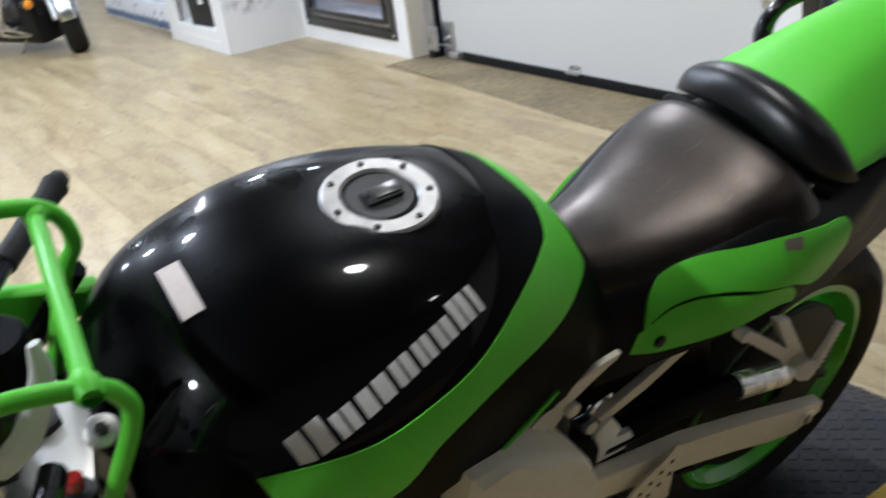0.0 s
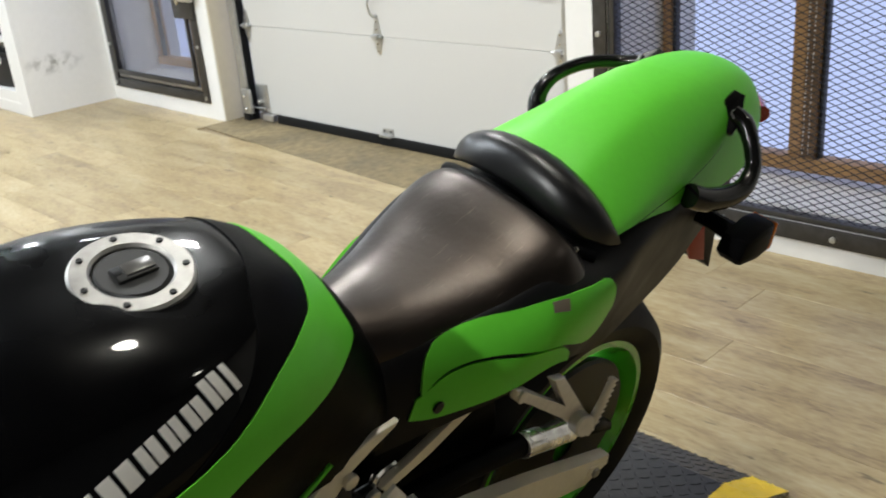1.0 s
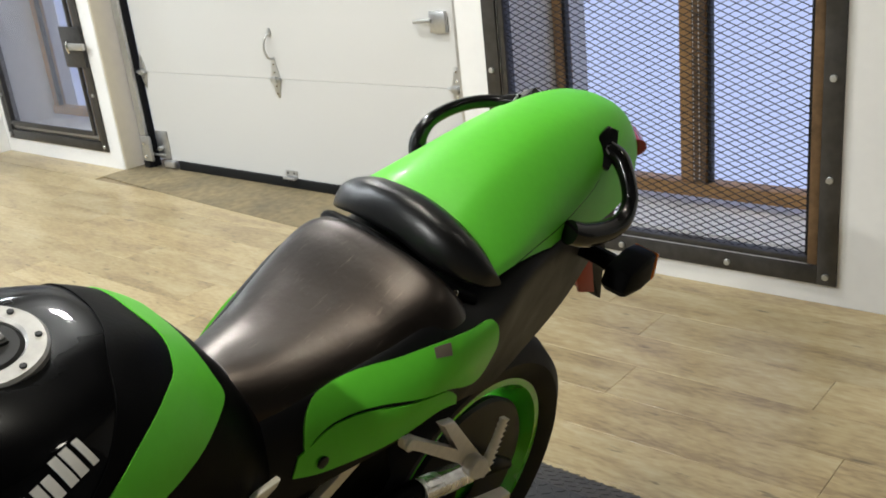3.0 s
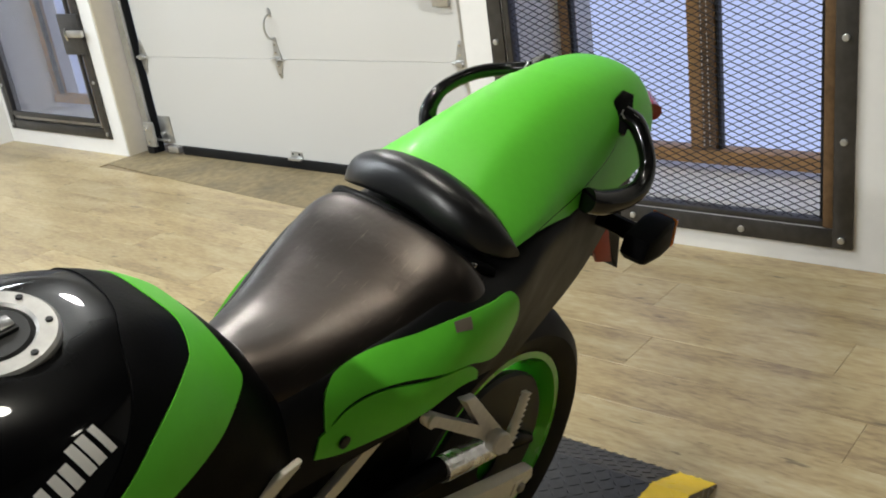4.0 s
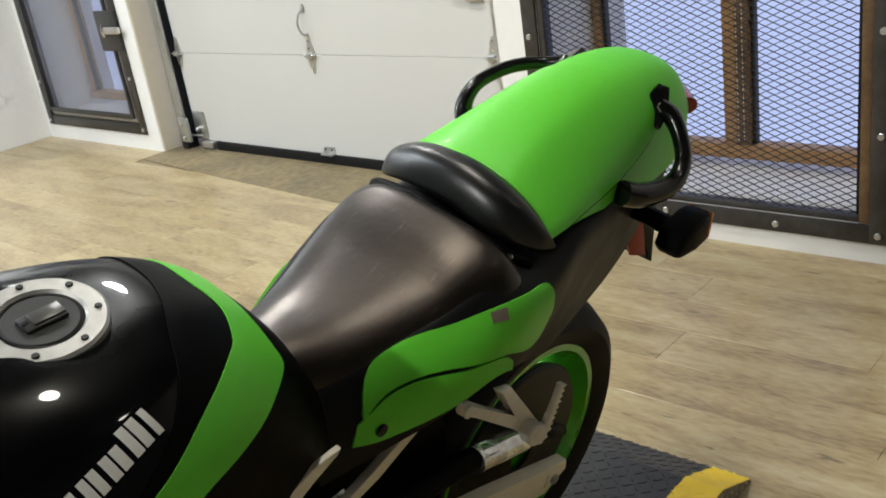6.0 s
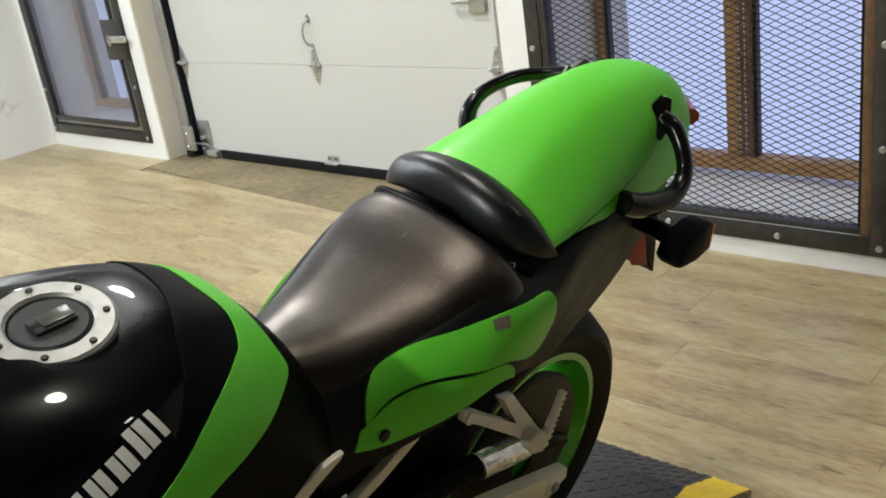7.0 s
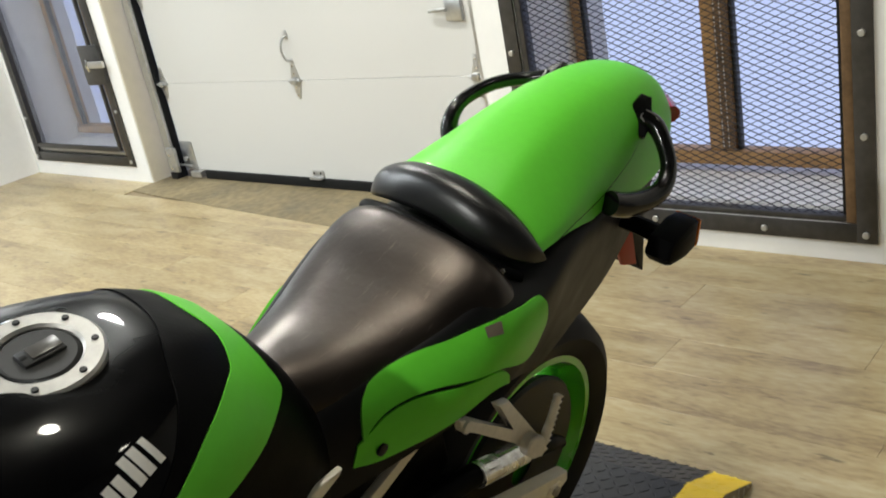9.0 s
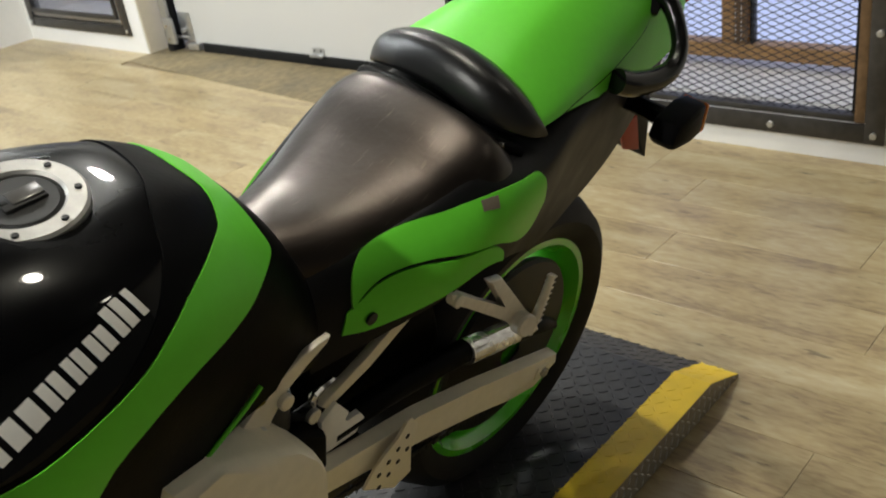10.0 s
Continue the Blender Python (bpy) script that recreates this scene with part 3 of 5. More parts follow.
for k in range(7):
    a = k * 2 * math.pi / 7 + 0.3
    part("bolt", disc(capm @ Vector((0.0525 * math.cos(a), 0.0525 * math.sin(a), 0.008)), CAPN, 0.0036, 0.003, 12), DARK, cap)
# seat, pad, side panels, cowl
rows = SEAT.rows(-0.512, -0.188, 56, -1, 1, 61)
back = [[(p[0] * k, -0.188 + 0.012 * (1 - k), 0.78 + (p[2] - 0.78) * k) for p in rows[-1]] for k in (0.85, 0.5, 0.1)]
front = [[(p[0] * k, -0.512 - 0.010 * (1 - k), 0.72 + (p[2] - 0.72) * k) for p in rows[0]] for k in (0.1, 0.6, 0.93)]
seat = part("seat", skin(front + rows + back), LEATHER, bike, "worn black vinyl rider seat", sharp=70)
# the highlight along the rounded seat nose, modelled as a thin pale bead
part("seat_edge_glint", tube([SEAT.at(-0.504 - 0.10 * v * v, v, 0.002) for v in np.linspace(-0.5, 0.27, 12)], [0.0025] + [0.0036] * 10 + [0.0018], 8, 3), EDGE_GLINT, seat, "highlight on the seat's front edge, as a pale grey bead")
flank = part("side_panel", skin(FLANK.rows(-0.52, 0.36, 70, -1, 1, 61)), MATT, bike, "matt black side and tail panel", sharp=60)
for side in (1, -1):
    def mir(line):
        return [(y, v * side if side > 0 else -min(v + 0.27, 1.0)) for y, v in line]

    up = part("green_panel", shell_patch(FLANK, mir([(-0.461, 0.69), (-0.454, 0.56), (-0.441, 0.45), (-0.422, 0.375), (-0.373, 0.365), (-0.307, 0.46), (-0.255, 0.54), (-0.205, 0.568), (-0.172, 0.565), (-0.158, 0.635), (-0.150, 0.735)]), mir([(-0.461, 0.73), (-0.447, 0.675), (-0.425, 0.638), (-0.388, 0.635), (-0.344, 0.675), (-0.278, 0.80), (-0.225, 0.885), (-0.175, 0.915), (-0.145, 0.895), (-0.138, 0.815)]), 60, 14, 0.006, 0.010), GREEN, bike, "lime green seat side panel")
    part("green_lower_panel", shell_patch(FLANK, mir([(-0.469, 0.74), (-0.447, 0.70), (-0.425, 0.663), (-0.381, 0.663), (-0.329, 0.735), (-0.275, 0.83), (-0.21, 0.95)]), mir([(-0.477, 0.855), (-0.447, 0.90), (-0.417, 0.925), (-0.366, 0.95), (-0.31, 0.965), (-0.26, 0.98), (-0.195, 1.0)]), 50, 10, 0.003, 0.010), GREEN, bike, "lime green lower side panel")
    if side > 0:
        part("panel_tag", shell_patch(FLANK, [(-0.278, 0.525), (-0.254, 0.562)], [(-0.280, 0.588), (-0.257, 0.635)], 4, 4, 0.0075, 0.002), TAG, up, "small grey tag")
        part("panel_screw", disc(FLANK.at(-0.439, 0.838, 0.003), (1, 0, -0.05), 0.009, 0.004, 18), DARK, bike, "black panel screw")
cowl_rows = COWL.rows(-0.138, 0.42, 60, -1, 1, 51)
cowl_rows.append([(p[0] * 0.1, 0.424, 0.88) for p in cowl_rows[-1]])
cowl = part("tail_cowl", skin(cowl_rows), GREEN, bike, "smooth lime green tail cowl", sharp=60)
COVER_EDGE = [(-0.09, -0.98), (0.00, -0.90), (0.09, -0.70), (0.130, -0.40), (0.145, -0.08), (0.168, 0.19), (0.195, 0.42), (0.207, 0.55), (0.201, 0.685), (0.172, 0.765), (0.105, 0.825), (0.042, 0.867), (-0.025, 0.905), (-0.085, 0.98)]
part("seat_cover", shell_patch(COWL, [(-0.128, -0.98), (-0.146, -0.6), (-0.152, -0.25), (-0.154, 0.05), (-0.152, 0.3), (-0.146, 0.6), (-0.126, 0.98)], COVER_EDGE, 60, 30, 0.003, 0.005), GREEN, cowl, "lime green single-seat cover")
part("cover_gap", shell_patch(COWL, COVER_EDGE[8:], [(y + 0.006, v + 0.005 * k) for k, (y, v) in enumerate(COVER_EDGE[8:])], 40, 3, 0.0012, 0.002), SEAL, cowl, "dark gap under the seat cover")
PAD_TOP = [(-0.157, -0.120, 0.852), (-0.150, -0.128, 0.874), (-0.122, -0.135, 0.906), (-0.075, -0.136, 0.929), (-0.022, -0.136, 0.937), (0.030, -0.136, 0.936), (0.078, -0.136, 0.925), (0.120, -0.134, 0.904), (0.149, -0.127, 0.872), (0.156, -0.118, 0.852)]
PAD_LOW = [(-0.155, -0.123, 0.850), (-0.147, -0.155, 0.862), (-0.117, -0.180, 0.876), (-0.070, -0.194, 0.890), (-0.020, -0.198, 0.895), (0.027, -0.198, 0.892), (0.077, -0.195, 0.878), (0.117, -0.183, 0.867), (0.147, -0.157, 0.859), (0.155, -0.123, 0.849)]


def pillow(top, low, swell=0.34, n=46, m=16):
    """A stuffed pad between two edges: it swells out over the line from edge to edge and is flat behind."""
    a, b = smooth_line(top, 8), smooth_line(low, 8)
    k = np.linspace(0, len(a) - 1, n)
    a, b = (np.array([[np.interp(q, np.arange(len(e)), e[:, i]) for i in range(3)] for q in k]) for e in (np.array(a), np.array(b)))
    rows = []
    for p, q in zip(a, b):
        d = q - p
        wide = np.linalg.norm(d)
        out = np.array([d[0] * 0.2, d[2], -d[1]])
        out = out / max(np.linalg.norm(out), 1e-9)
        out = out if out[2] > 0 else -out
        row = [p + d * w + out * wide * swell * math.sin(math.pi * w**0.82) ** 0.8 for w in np.linspace(0, 1, m)]
        row += [p + d * w - out * wide * 0.15 for w in (0.9, 0.5, 0.1)]
        rows.append(row)
    return skin(rows, loop=True, caps=True)


part("bump_pad", pillow(PAD_TOP, PAD_LOW), PAD, bike, "black padded bump stop behind the seat", sharp=80)
BASE = [(x * 1.02, y - 0.010, z - 0.018) for x, y, z in PAD_LOW[1:-1]]
part("pad_base", tube(BASE, [0.007] + [0.014] * 6 + [0.008], 12, 6), SATIN, bike, "gloss black strip under the pad")
for x in (-0.092, -0.083, -0.052, 0.128):
    y, z = (float(np.interp(x, [p[0] for p in BASE], [p[k] for p in BASE])) for k in (1, 2))
    part("pad_button", disc((x + 0.006, y - 0.0095, z + 0.0095), (0.4, -0.62, 0.67), 0.0042, 0.004, 12), CHROME, bike)
# grab handles and their screws
NEAR_BAR = [(0.100, 0.224, 0.944), (0.124, 0.228, 0.934), (0.150, 0.218, 0.911), (0.168, 0.208, 0.881), (0.176, 0.181, 0.858), (0.170, 0.143, 0.849), (0.158, 0.097, 0.853), (0.146, 0.067, 0.863)]
FAR_BAR = [(-0.095, 0.245, 0.955), (-0.130, 0.232, 0.945), (-0.155, 0.210, 0.941), (-0.173, 0.180, 0.936), (-0.182, 0.140, 0.929), (-0.183, 0.104, 0.920), (-0.180, 0.078, 0.902), (-0.172, 0.066, 0.880), (-0.146, 0.055, 0.862)]
for side, line, sizes in ((1, NEAR_BAR, [0.016, 0.0155, 0.0135, 0.0135, 0.0155, 0.0185, 0.020, 0.020]), (-1, FAR_BAR, [0.012, 0.012, 0.012, 0.012, 0.012, 0.0125, 0.014, 0.016, 0.016])):
    bar = part("grab_handle", tube(line, sizes, 16, 8), GLOSS, bike, "gloss black pillion grab handle")
    foot = slab([(-0.024, -0.030), (0.006, -0.036), (0.020, -0.012), (0.026, 0.030), (0.008, 0.038), (-0.022, 0.010)], -0.010, 0.008, "xy", bevel=0.004)
    turn = Vector((0.62 * side, -0.50, 0.60)).to_track_quat("Z", "Y").to_matrix().to_4x4()
    bmesh.ops.transform(foot, matrix=Matrix.Translation(Vector(line[0]) + Vector((-0.004 * side, -0.006, 0.0))) @ turn, verts=foot.verts)
    part("grab_foot", foot, GLOSS, bar)
    part("grab_screw", disc(Vector(line[0]) + turn.to_3x3() @ Vector((0, -0.004, 0.011)), turn.to_3x3() @ Vector((0, 0, 1)), 0.0085, 0.003, 6), ALU, bar, "bright hexagon screw")
# tail light, turn signals, plate bracket
part("tail_light", tube([(-0.068, 0.395, 0.885), (0, 0.445, 0.888), (0.068, 0.395, 0.885)], 0.022, 12, 6, flat=0.8), RED, bike, "red tail light")
for side in (1, -1):
    sig = part("turn_signal", slab([(0.165, 0.740), (0.176, 0.771), (0.232, 0.784), (0.264, 0.780), (0.267, 0.724), (0.232, 0.718), (0.176, 0.726)], 0.166 * side, 0.218 * side, bevel=0.011), SATIN, bike, "black turn signal on a stalk")
    part("lens", slab([(0.2675, 0.779), (0.2745, 0.775), (0.2775, 0.729), (0.2705, 0.724)], 0.169 * side, 0.215 * side, bevel=0.002), ORANGE, sig, "amber lens")
    part("stalk", tube([(0.07 * side, 0.19, 0.775), (0.13 * side, 0.20, 0.765), (0.175 * side, 0.21, 0.756)], [0.02, 0.016, 0.018], 10, 5), SATIN, sig)
part("plate_bracket", slab([(0.22, 0.80), (0.34, 0.80), (0.40, 0.66), (0.43, 0.53), (0.405, 0.55), (0.36, 0.63), (0.22, 0.72)], -0.055, 0.055, bevel=0.004), SATIN, bike, "black plate bracket under the tail")
part("reflector", slab([(0.275, 0.665), (0.335, 0.665), (0.375, 0.575), (0.315, 0.60)], 0.056, 0.064, bevel=0.002), REFLECTOR, bike, "red side reflector")
part("inner_fender", lathe([(-0.07, 0.335), (-0.06, 0.345), (0, 0.352), (0.06, 0.345), (0.07, 0.335), (0.06, 0.340), (0, 0.347), (-0.06, 0.340)], "x", 24, centre=(0, 0, 0.312), arc=(1.4, 2.6)), SATIN, bike, "black inner rear fender")
# rear wheel
AX = (0, 0, 0.312)
wheel = part("rear_tyre", lathe([(-0.078, 0.224), (-0.092, 0.245), (-0.096, 0.266), (-0.082, 0.290), (-0.046, 0.307), (0, 0.312), (0.046, 0.307), (0.082, 0.290), (0.096, 0.266), (0.092, 0.245), (0.078, 0.224)], "x", 96, centre=AX), RUBBER, bike, "black rear tyre")
part("rim", lathe([(-0.080, 0.229), (-0.080, 0.214), (-0.066, 0.205), (-0.05, 0.195), (0, 0.190), (0.05, 0.195), (0.066, 0.205), (0.080, 0.214), (0.080, 0.229), (0.074, 0.231), (0.074, 0.222), (-0.074, 0.222), (-0.074, 0.231), (-0.080, 0.229)], "x", 96, centre=AX), GREEN_DIM, wheel, "lime green rim")
part("hub", lathe([(-0.07, 0.01), (-0.07, 0.050), (-0.03, 0.060), (0.03, 0.060), (0.07, 0.050), (0.07, 0.01)], "x", 40, centre=AX), GREEN_DIM, wheel)
for k in range(6):
    a = k * 2 * math.pi / 6 + 0.35 + (0.14 if k % 2 else -0.14)
    rows = []
    for r, w, d in ((0.05, 0.030, 0.026), (0.09, 0.020, 0.024), (0.14, 0.017, 0.022), (0.185, 0.022, 0.026), (0.20, 0.034, 0.034)):
        c = Vector((0, math.cos(a) * r, 0.312 + math.sin(a) * r))
        t = Vector((0, -math.sin(a), math.cos(a)))
        rows.append([c + t * (w * math.cos(q)) + Vector((d * math.sin(q), 0, 0)) for q in np.linspace(0, 2 * math.pi, 12, endpoint=False)])
    part("spoke", skin(rows, loop=True), GREEN_DIM, wheel)
part("sprocket", lathe([(0.050, 0.03), (0.050, 0.176), (0.066, 0.181), (0.072, 0.176), (0.082, 0.105), (0.082, 0.03)], "x", 44, centre=AX), DARK, wheel, "dark rear sprocket")
part("brake_disc", lathe([(-0.090, 0.055), (-0.090, 0.110), (-0.085, 0.110), (-0.085, 0.055), (-0.090, 0.055)], "x", 44, centre=AX), ALU, wheel)
# swingarm with its chain, guard and axle
arm_shape = [(-0.57, 0.515), (-0.46, 0.486), (-0.338, 0.461), (-0.195, 0.413), (-0.048, 0.358), (0.039, 0.328), (0.042, 0.304), (-0.023, 0.285), (-0.10, 0.311), (-0.184, 0.346), (-0.327, 0.398), (-0.46, 0.436), (-0.57, 0.465)]
swing = part("swingarm", slab(arm_shape, 0.130, 0.155, bevel=0.004), CREAM, bike, "champagne painted aluminium swingarm")
part("swingarm_far_leg", slab(arm_shape, -0.155, -0.118, bevel=0.009), CREAM, swing)
part("swingarm_pivot", box(-0.14, 0.14, -0.52, -0.43, 0.395, 0.475, 0.015), DARK, swing)
part("axle_block", slab([(-0.02, 0.332), (0.010, 0.326), (0.02, 0.316), (0.0, 0.300), (-0.03, 0.310)], 0.1545, 0.158, bevel=0.001), CREAM, swing, "aluminium axle adjuster")
part("axle_nut", disc((0.158, -0.005, 0.315), (1, 0, 0), 0.010, 0.006, 6), RING, swing)
perf = part("heel_plate", slab([(-0.391, 0.500), (-0.380, 0.501), (-0.367, 0.478), (-0.379, 0.435), (-0.374, 0.379), (-0.41, 0.372), (-0.475, 0.425), (-0.455, 0.451), (-0.431, 0.468), (-0.406, 0.479)], 0.166, 0.171, bevel=0.0012), CREAM, bike, "perforated champagne heel plate")
for i in range(4):
    for j in range(2):
        y, z = -0.388 - 0.019 * i + 0.001 * j, 0.468 - 0.012 * i - 0.028 * j
        part("hole", disc((0.1705, y, z), (1, 0, 0), 0.0045, 0.0012, 10), DARK, perf)
chain = bmesh.new()
for k in range(26):
    f = -0.47 + k * 0.0185
    for s in (0.094, 0.104):
        box(s - 0.002, s + 0.002, f - 0.008, f + 0.008, 0.335 - 0.25 * (f + 0.47) - 0.006, 0.335 - 0.25 * (f + 0.47) + 0.006, 0.0, chain)
part("chain", chain, DARK, bike, "dark drive chain")
guard = part("chain_guard", tube([(0.112, -0.489, 0.513), (0.112, -0.358, 0.499), (0.112, -0.192, 0.462)], 0.020, 16, 6), SATIN, bike, "black tubular chain guard")
part("guard_sleeve", tube([(0.116, -0.194, 0.463), (0.116, -0.128, 0.443), (0.116, -0.064, 0.424)], 0.0225, 16, 4, flat=0.85), SLEEVE, guard, "polished scuffed sleeve")
part("guard_tip", tube([(0.115, -0.06, 0.417), (0.115, 0.02, 0.385), (0.113, 0.075, 0.350)], [0.020, 0.019, 0.012], 14, 4, flat=0.8), SATIN, guard)
# subframe rails, covers, bolts
part("subframe_rail", slab([(-0.513, 0.590), (-0.500, 0.574), (-0.424, 0.599), (-0.336, 0.640), (-0.340, 0.662), (-0.43, 0.620)], 0.112, 0.125, bevel=0.002), CREAM, bike, "champagne painted subframe rail")
part("frame_rail", slab([(-0.507, 0.721), (-0.513, 0.712), (-0.550, 0.696), (-0.579, 0.681), (-0.604, 0.650), (-0.614, 0.625), (-0.640, 0.624), (-0.674, 0.644), (-0.641, 0.669), (-0.624, 0.685), (-0.598, 0.699), (-0.554, 0.717)], 0.128, 0.138, bevel=0.002), CREAM, bike, "champagne painted frame rail")
cover = part("sprocket_cover", slab([(-0.79, 0.62), (-0.78, 0.718), (-0.716, 0.698), (-0.648, 0.668), (-0.600, 0.635), (-0.572, 0.596), (-0.556, 0.560), (-0.552, 0.47), (-0.60, 0.40), (-0.74, 0.42)], 0.10, 0.195, bevel=0.022), CREAM, bike, "champagne painted sprocket cover")
for y, z, s in ((-0.625, 0.640, 0.139), (-0.530, 0.590, 0.126), (-0.585, 0.668, 0.139)):
    part("frame_bolt", disc((s, y, z), (1, 0, 0), 0.011, 0.008, 14), ALU, bike, "bright frame bolt")
part("reservoir", slab([(-0.517, 0.567), (-0.490, 0.585), (-0.466, 0.549), (-0.476, 0.540), (-0.470, 0.532), (-0.446, 0.533), (-0.436, 0.515), (-0.452, 0.496), (-0.512, 0.500)], 0.122, 0.131, bevel=0.0015), WHITE_METAL, bike, "bright metal linkage bracket")
part("tank_side_cover", shell_patch(TANK, [(-1.098, 0.42), (-1.06, 0.47), (-1.02, 0.60), (-1.00, 0.78)], [(-1.098, 0.98), (-1.07, 0.985), (-1.04, 0.99), (-1.00, 1.0)], 24, 12, 0.003, 0.004), SATIN, bike, "satin black tank front cover")
part("chain_hugger", slab([(-0.52, 0.66), (-0.28, 0.66), (-0.24, 0.56), (-0.21, 0.46), (-0.25, 0.41), (-0.50, 0.44)], 0.062, 0.082, bevel=0.006), SATIN, bike, "black hugger before the rear wheel")
part("shock", tube([(0.03, -0.50, 0.66), (0.0, -0.40, 0.50), (-0.02, -0.34, 0.40)], 0.032, 14, 4), DARK, bike)
engine = part("engine", box(-0.17, 0.135, -1.02, -0.55, 0.22, 0.66, 0.04, seg=3), DARK, bike, "dark engine block")
part("frame_spar", slab([(-1.12, 0.80), (-1.02, 0.78), (-0.80, 0.70), (-0.60, 0.62), (-0.52, 0.56), (-0.52, 0.48), (-0.62, 0.50), (-0.82, 0.60), (-1.05, 0.68), (-1.13, 0.72)], -0.15, 0.15, bevel=0.012), SATIN, bike, "black painted main frame")
part("green_lower_edge", tube([(0.162, -0.716, 0.693), (0.161, -0.684, 0.710), (0.160, -0.652, 0.729), (0.158, -0.632, 0.741)], 0.0032, 8, 4), GREEN, bike, "thin lime green lower edge")
part("under_tray", box(-0.10, 0.10, -0.50, 0.10, 0.66, 0.74, 0.02), SATIN, bike)
for k in range(4):
    part("linkage", tube([(0.09 + 0.008 * k, -0.58 + 0.02 * k, 0.60 - 0.01 * k), (0.115, -0.545 + 0.01 * k, 0.57 + 0.012 * k), (0.10, -0.50 + 0.01 * k, 0.545 + 0.015 * k)], 0.006, 8, 4), (ALU, DARK, DARK, CHROME)[k], bike)
# pillion foot peg on its forked hanger
peg = part("peg_hanger", slab([(-0.326, 0.700), (-0.301, 0.687), (-0.175, 0.577), (-0.242, 0.673), (-0.210, 0.662), (-0.109, 0.522), (-0.081, 0.480), (-0.104, 0.480), (-0.141, 0.515), (-0.186, 0.565), (-0.291, 0.656), (-0.321, 0.677)], 0.163, 0.177, bevel=0.003), CAST, bike, "forked cast aluminium pillion peg hanger")
part("hanger_eye", disc((0.176, -0.312, 0.682), (1, 0, 0), 0.010, 0.006, 18), CAST, peg)
part("peg_pivot", disc((0.185, -0.160, 0.553), (1, -0.2, 0.2), 0.019, 0.020, 20), CAST, peg)
foot = part("foot_peg", tube([(0.196, -0.148, 0.528), (0.200, -0.133, 0.575), (0.202, -0.117, 0.630)], [0.0085, 0.0075, 0.006], 12, 5, flat=0.8), CAST, peg, "serrated aluminium foot peg")
for k in range(9):
    z = 0.548 + 0.0092 * k
    y = -0.148 + (z - 0.528) * 0.304
    part("peg_tooth", slab([(y + 0.001, z), (y + 0.0135, z + 0.0015), (y + 0.001, z + 0.006)], 0.194, 0.206), CAST, peg, smooth=False)
part("peg_knuckle", disc((0.193, -0.146, 0.540), (1, 0, 0), 0.012, 0.010, 16), CAST, peg)
# front end: cage, bar and grip, clamp, forks, small fairing
cage = part("handlebar_cage", tube([(0.150, -1.150, 0.790), (0.150, -1.128, 0.880), (0.150, -1.096, 0.965), (0.150, -1.100, 0.998), (0.150, -1.125, 1.018), (0.150, -1.190, 1.034), (0.150, -1.300, 1.030)], 0.0082, 12, 8), GREEN, bike, "lime green tubular handlebar cage")
part("cage_cross", tube([(0.150, -1.122, 1.018), (0.015, -1.104, 1.008), (-0.120, -1.086, 0.999)], 0.0088, 12, 4), GREEN, cage)
part("cage_far_side", tube([(-0.120, -1.24, 1.030), (-0.120, -1.113, 1.014), (-0.120, -1.070, 0.994), (-0.120, -1.058, 0.955), (-0.120, -1.076, 0.915), (-0.120, -1.11, 0.80)], 0.0088, 12, 8), GREEN, cage)
for s, y, z in ((0.150, -1.122, 1.018), (-0.120, -1.086, 1.0)):
    part("weld", lathe([(-0.014, 0.009), (-0.006, 0.0125), (0.006, 0.0125), (0.014, 0.009)], "x", 14, centre=(s, y, z)), GREEN, cage)
bar = part("handlebar", tube([(-0.30, -1.040, 0.898), (-0.21, -1.11, 0.896), (-0.13, -1.17, 0.895)], 0.011, 12, 4), GLOSS, bike, "black handlebar")
part("grip", tube([(-0.315, -1.028, 0.899), (-0.29, -1.048, 0.898), (-0.20, -1.118, 0.896)], [0.0165, 0.014, 0.014], 16, 5), RUBBER, bar, "black rubber grip")
part("bar_end", disc((-0.315, -1.028, 0.899), (-0.8, 0.58, 0), 0.012, 0.018, 16), RUBBER, bar)
part("handlebar_near", tube([(0.13, -1.16, 0.925), (0.21, -1.19, 0.93), (0.33, -1.16, 0.93)], 0.012, 12, 4), GLOSS, bike)
clamp = part("top_clamp", slab([(-0.13, -1.19), (-0.10, -1.13), (0, -1.10), (0.10, -1.13), (0.13, -1.19), (0.06, -1.20), (0, -1.19), (-0.06, -1.20)], 0.825, 0.850, axes="xy", bevel=0.006), ALU, bike, "aluminium top fork clamp")
for s in (-0.1, 0.0, 0.1):
    part("clamp_nut", disc((s, -1.145, 0.85), (0, 0, 1), 0.017, 0.010, 6 if s == 0 else 20), DARK, clamp)
part("clamp_adjuster", disc((0.1, -1.145, 0.866), (0, 0, 1), 0.009, 0.012, 14), RED, clamp, "red fork adjuster")
part("instrument_pod", slab([(-1.33, 0.86), (-1.30, 0.95), (-1.20, 0.97), (-1.16, 0.93), (-1.18, 0.86)], -0.07, 0.07, bevel=0.015), GLOSS, bike, "black instrument pod")
part("pod_shell", tube([(0.060, -1.139, 1.000), (0.060, -1.140, 0.965), (0.060, -1.152, 0.930), (0.062, -1.172, 0.902), (0.060, -1.195, 0.880)], [0.006, 0.012, 0.017, 0.022, 0.020], 16, 6, flat=0.6), WHITE_BOX, bike, "white plastic instrument bracket")
part("fluid_reservoir", lathe([(-0.05, 0.002), (-0.05, 0.026), (-0.012, 0.029), (-0.010, 0.033), (0.022, 0.033), (0.026, 0.028), (0.026, 0.002)], "z", 28, centre=(0.022, -1.168, 0.965)), SATIN, bike, "black fluid reservoir")
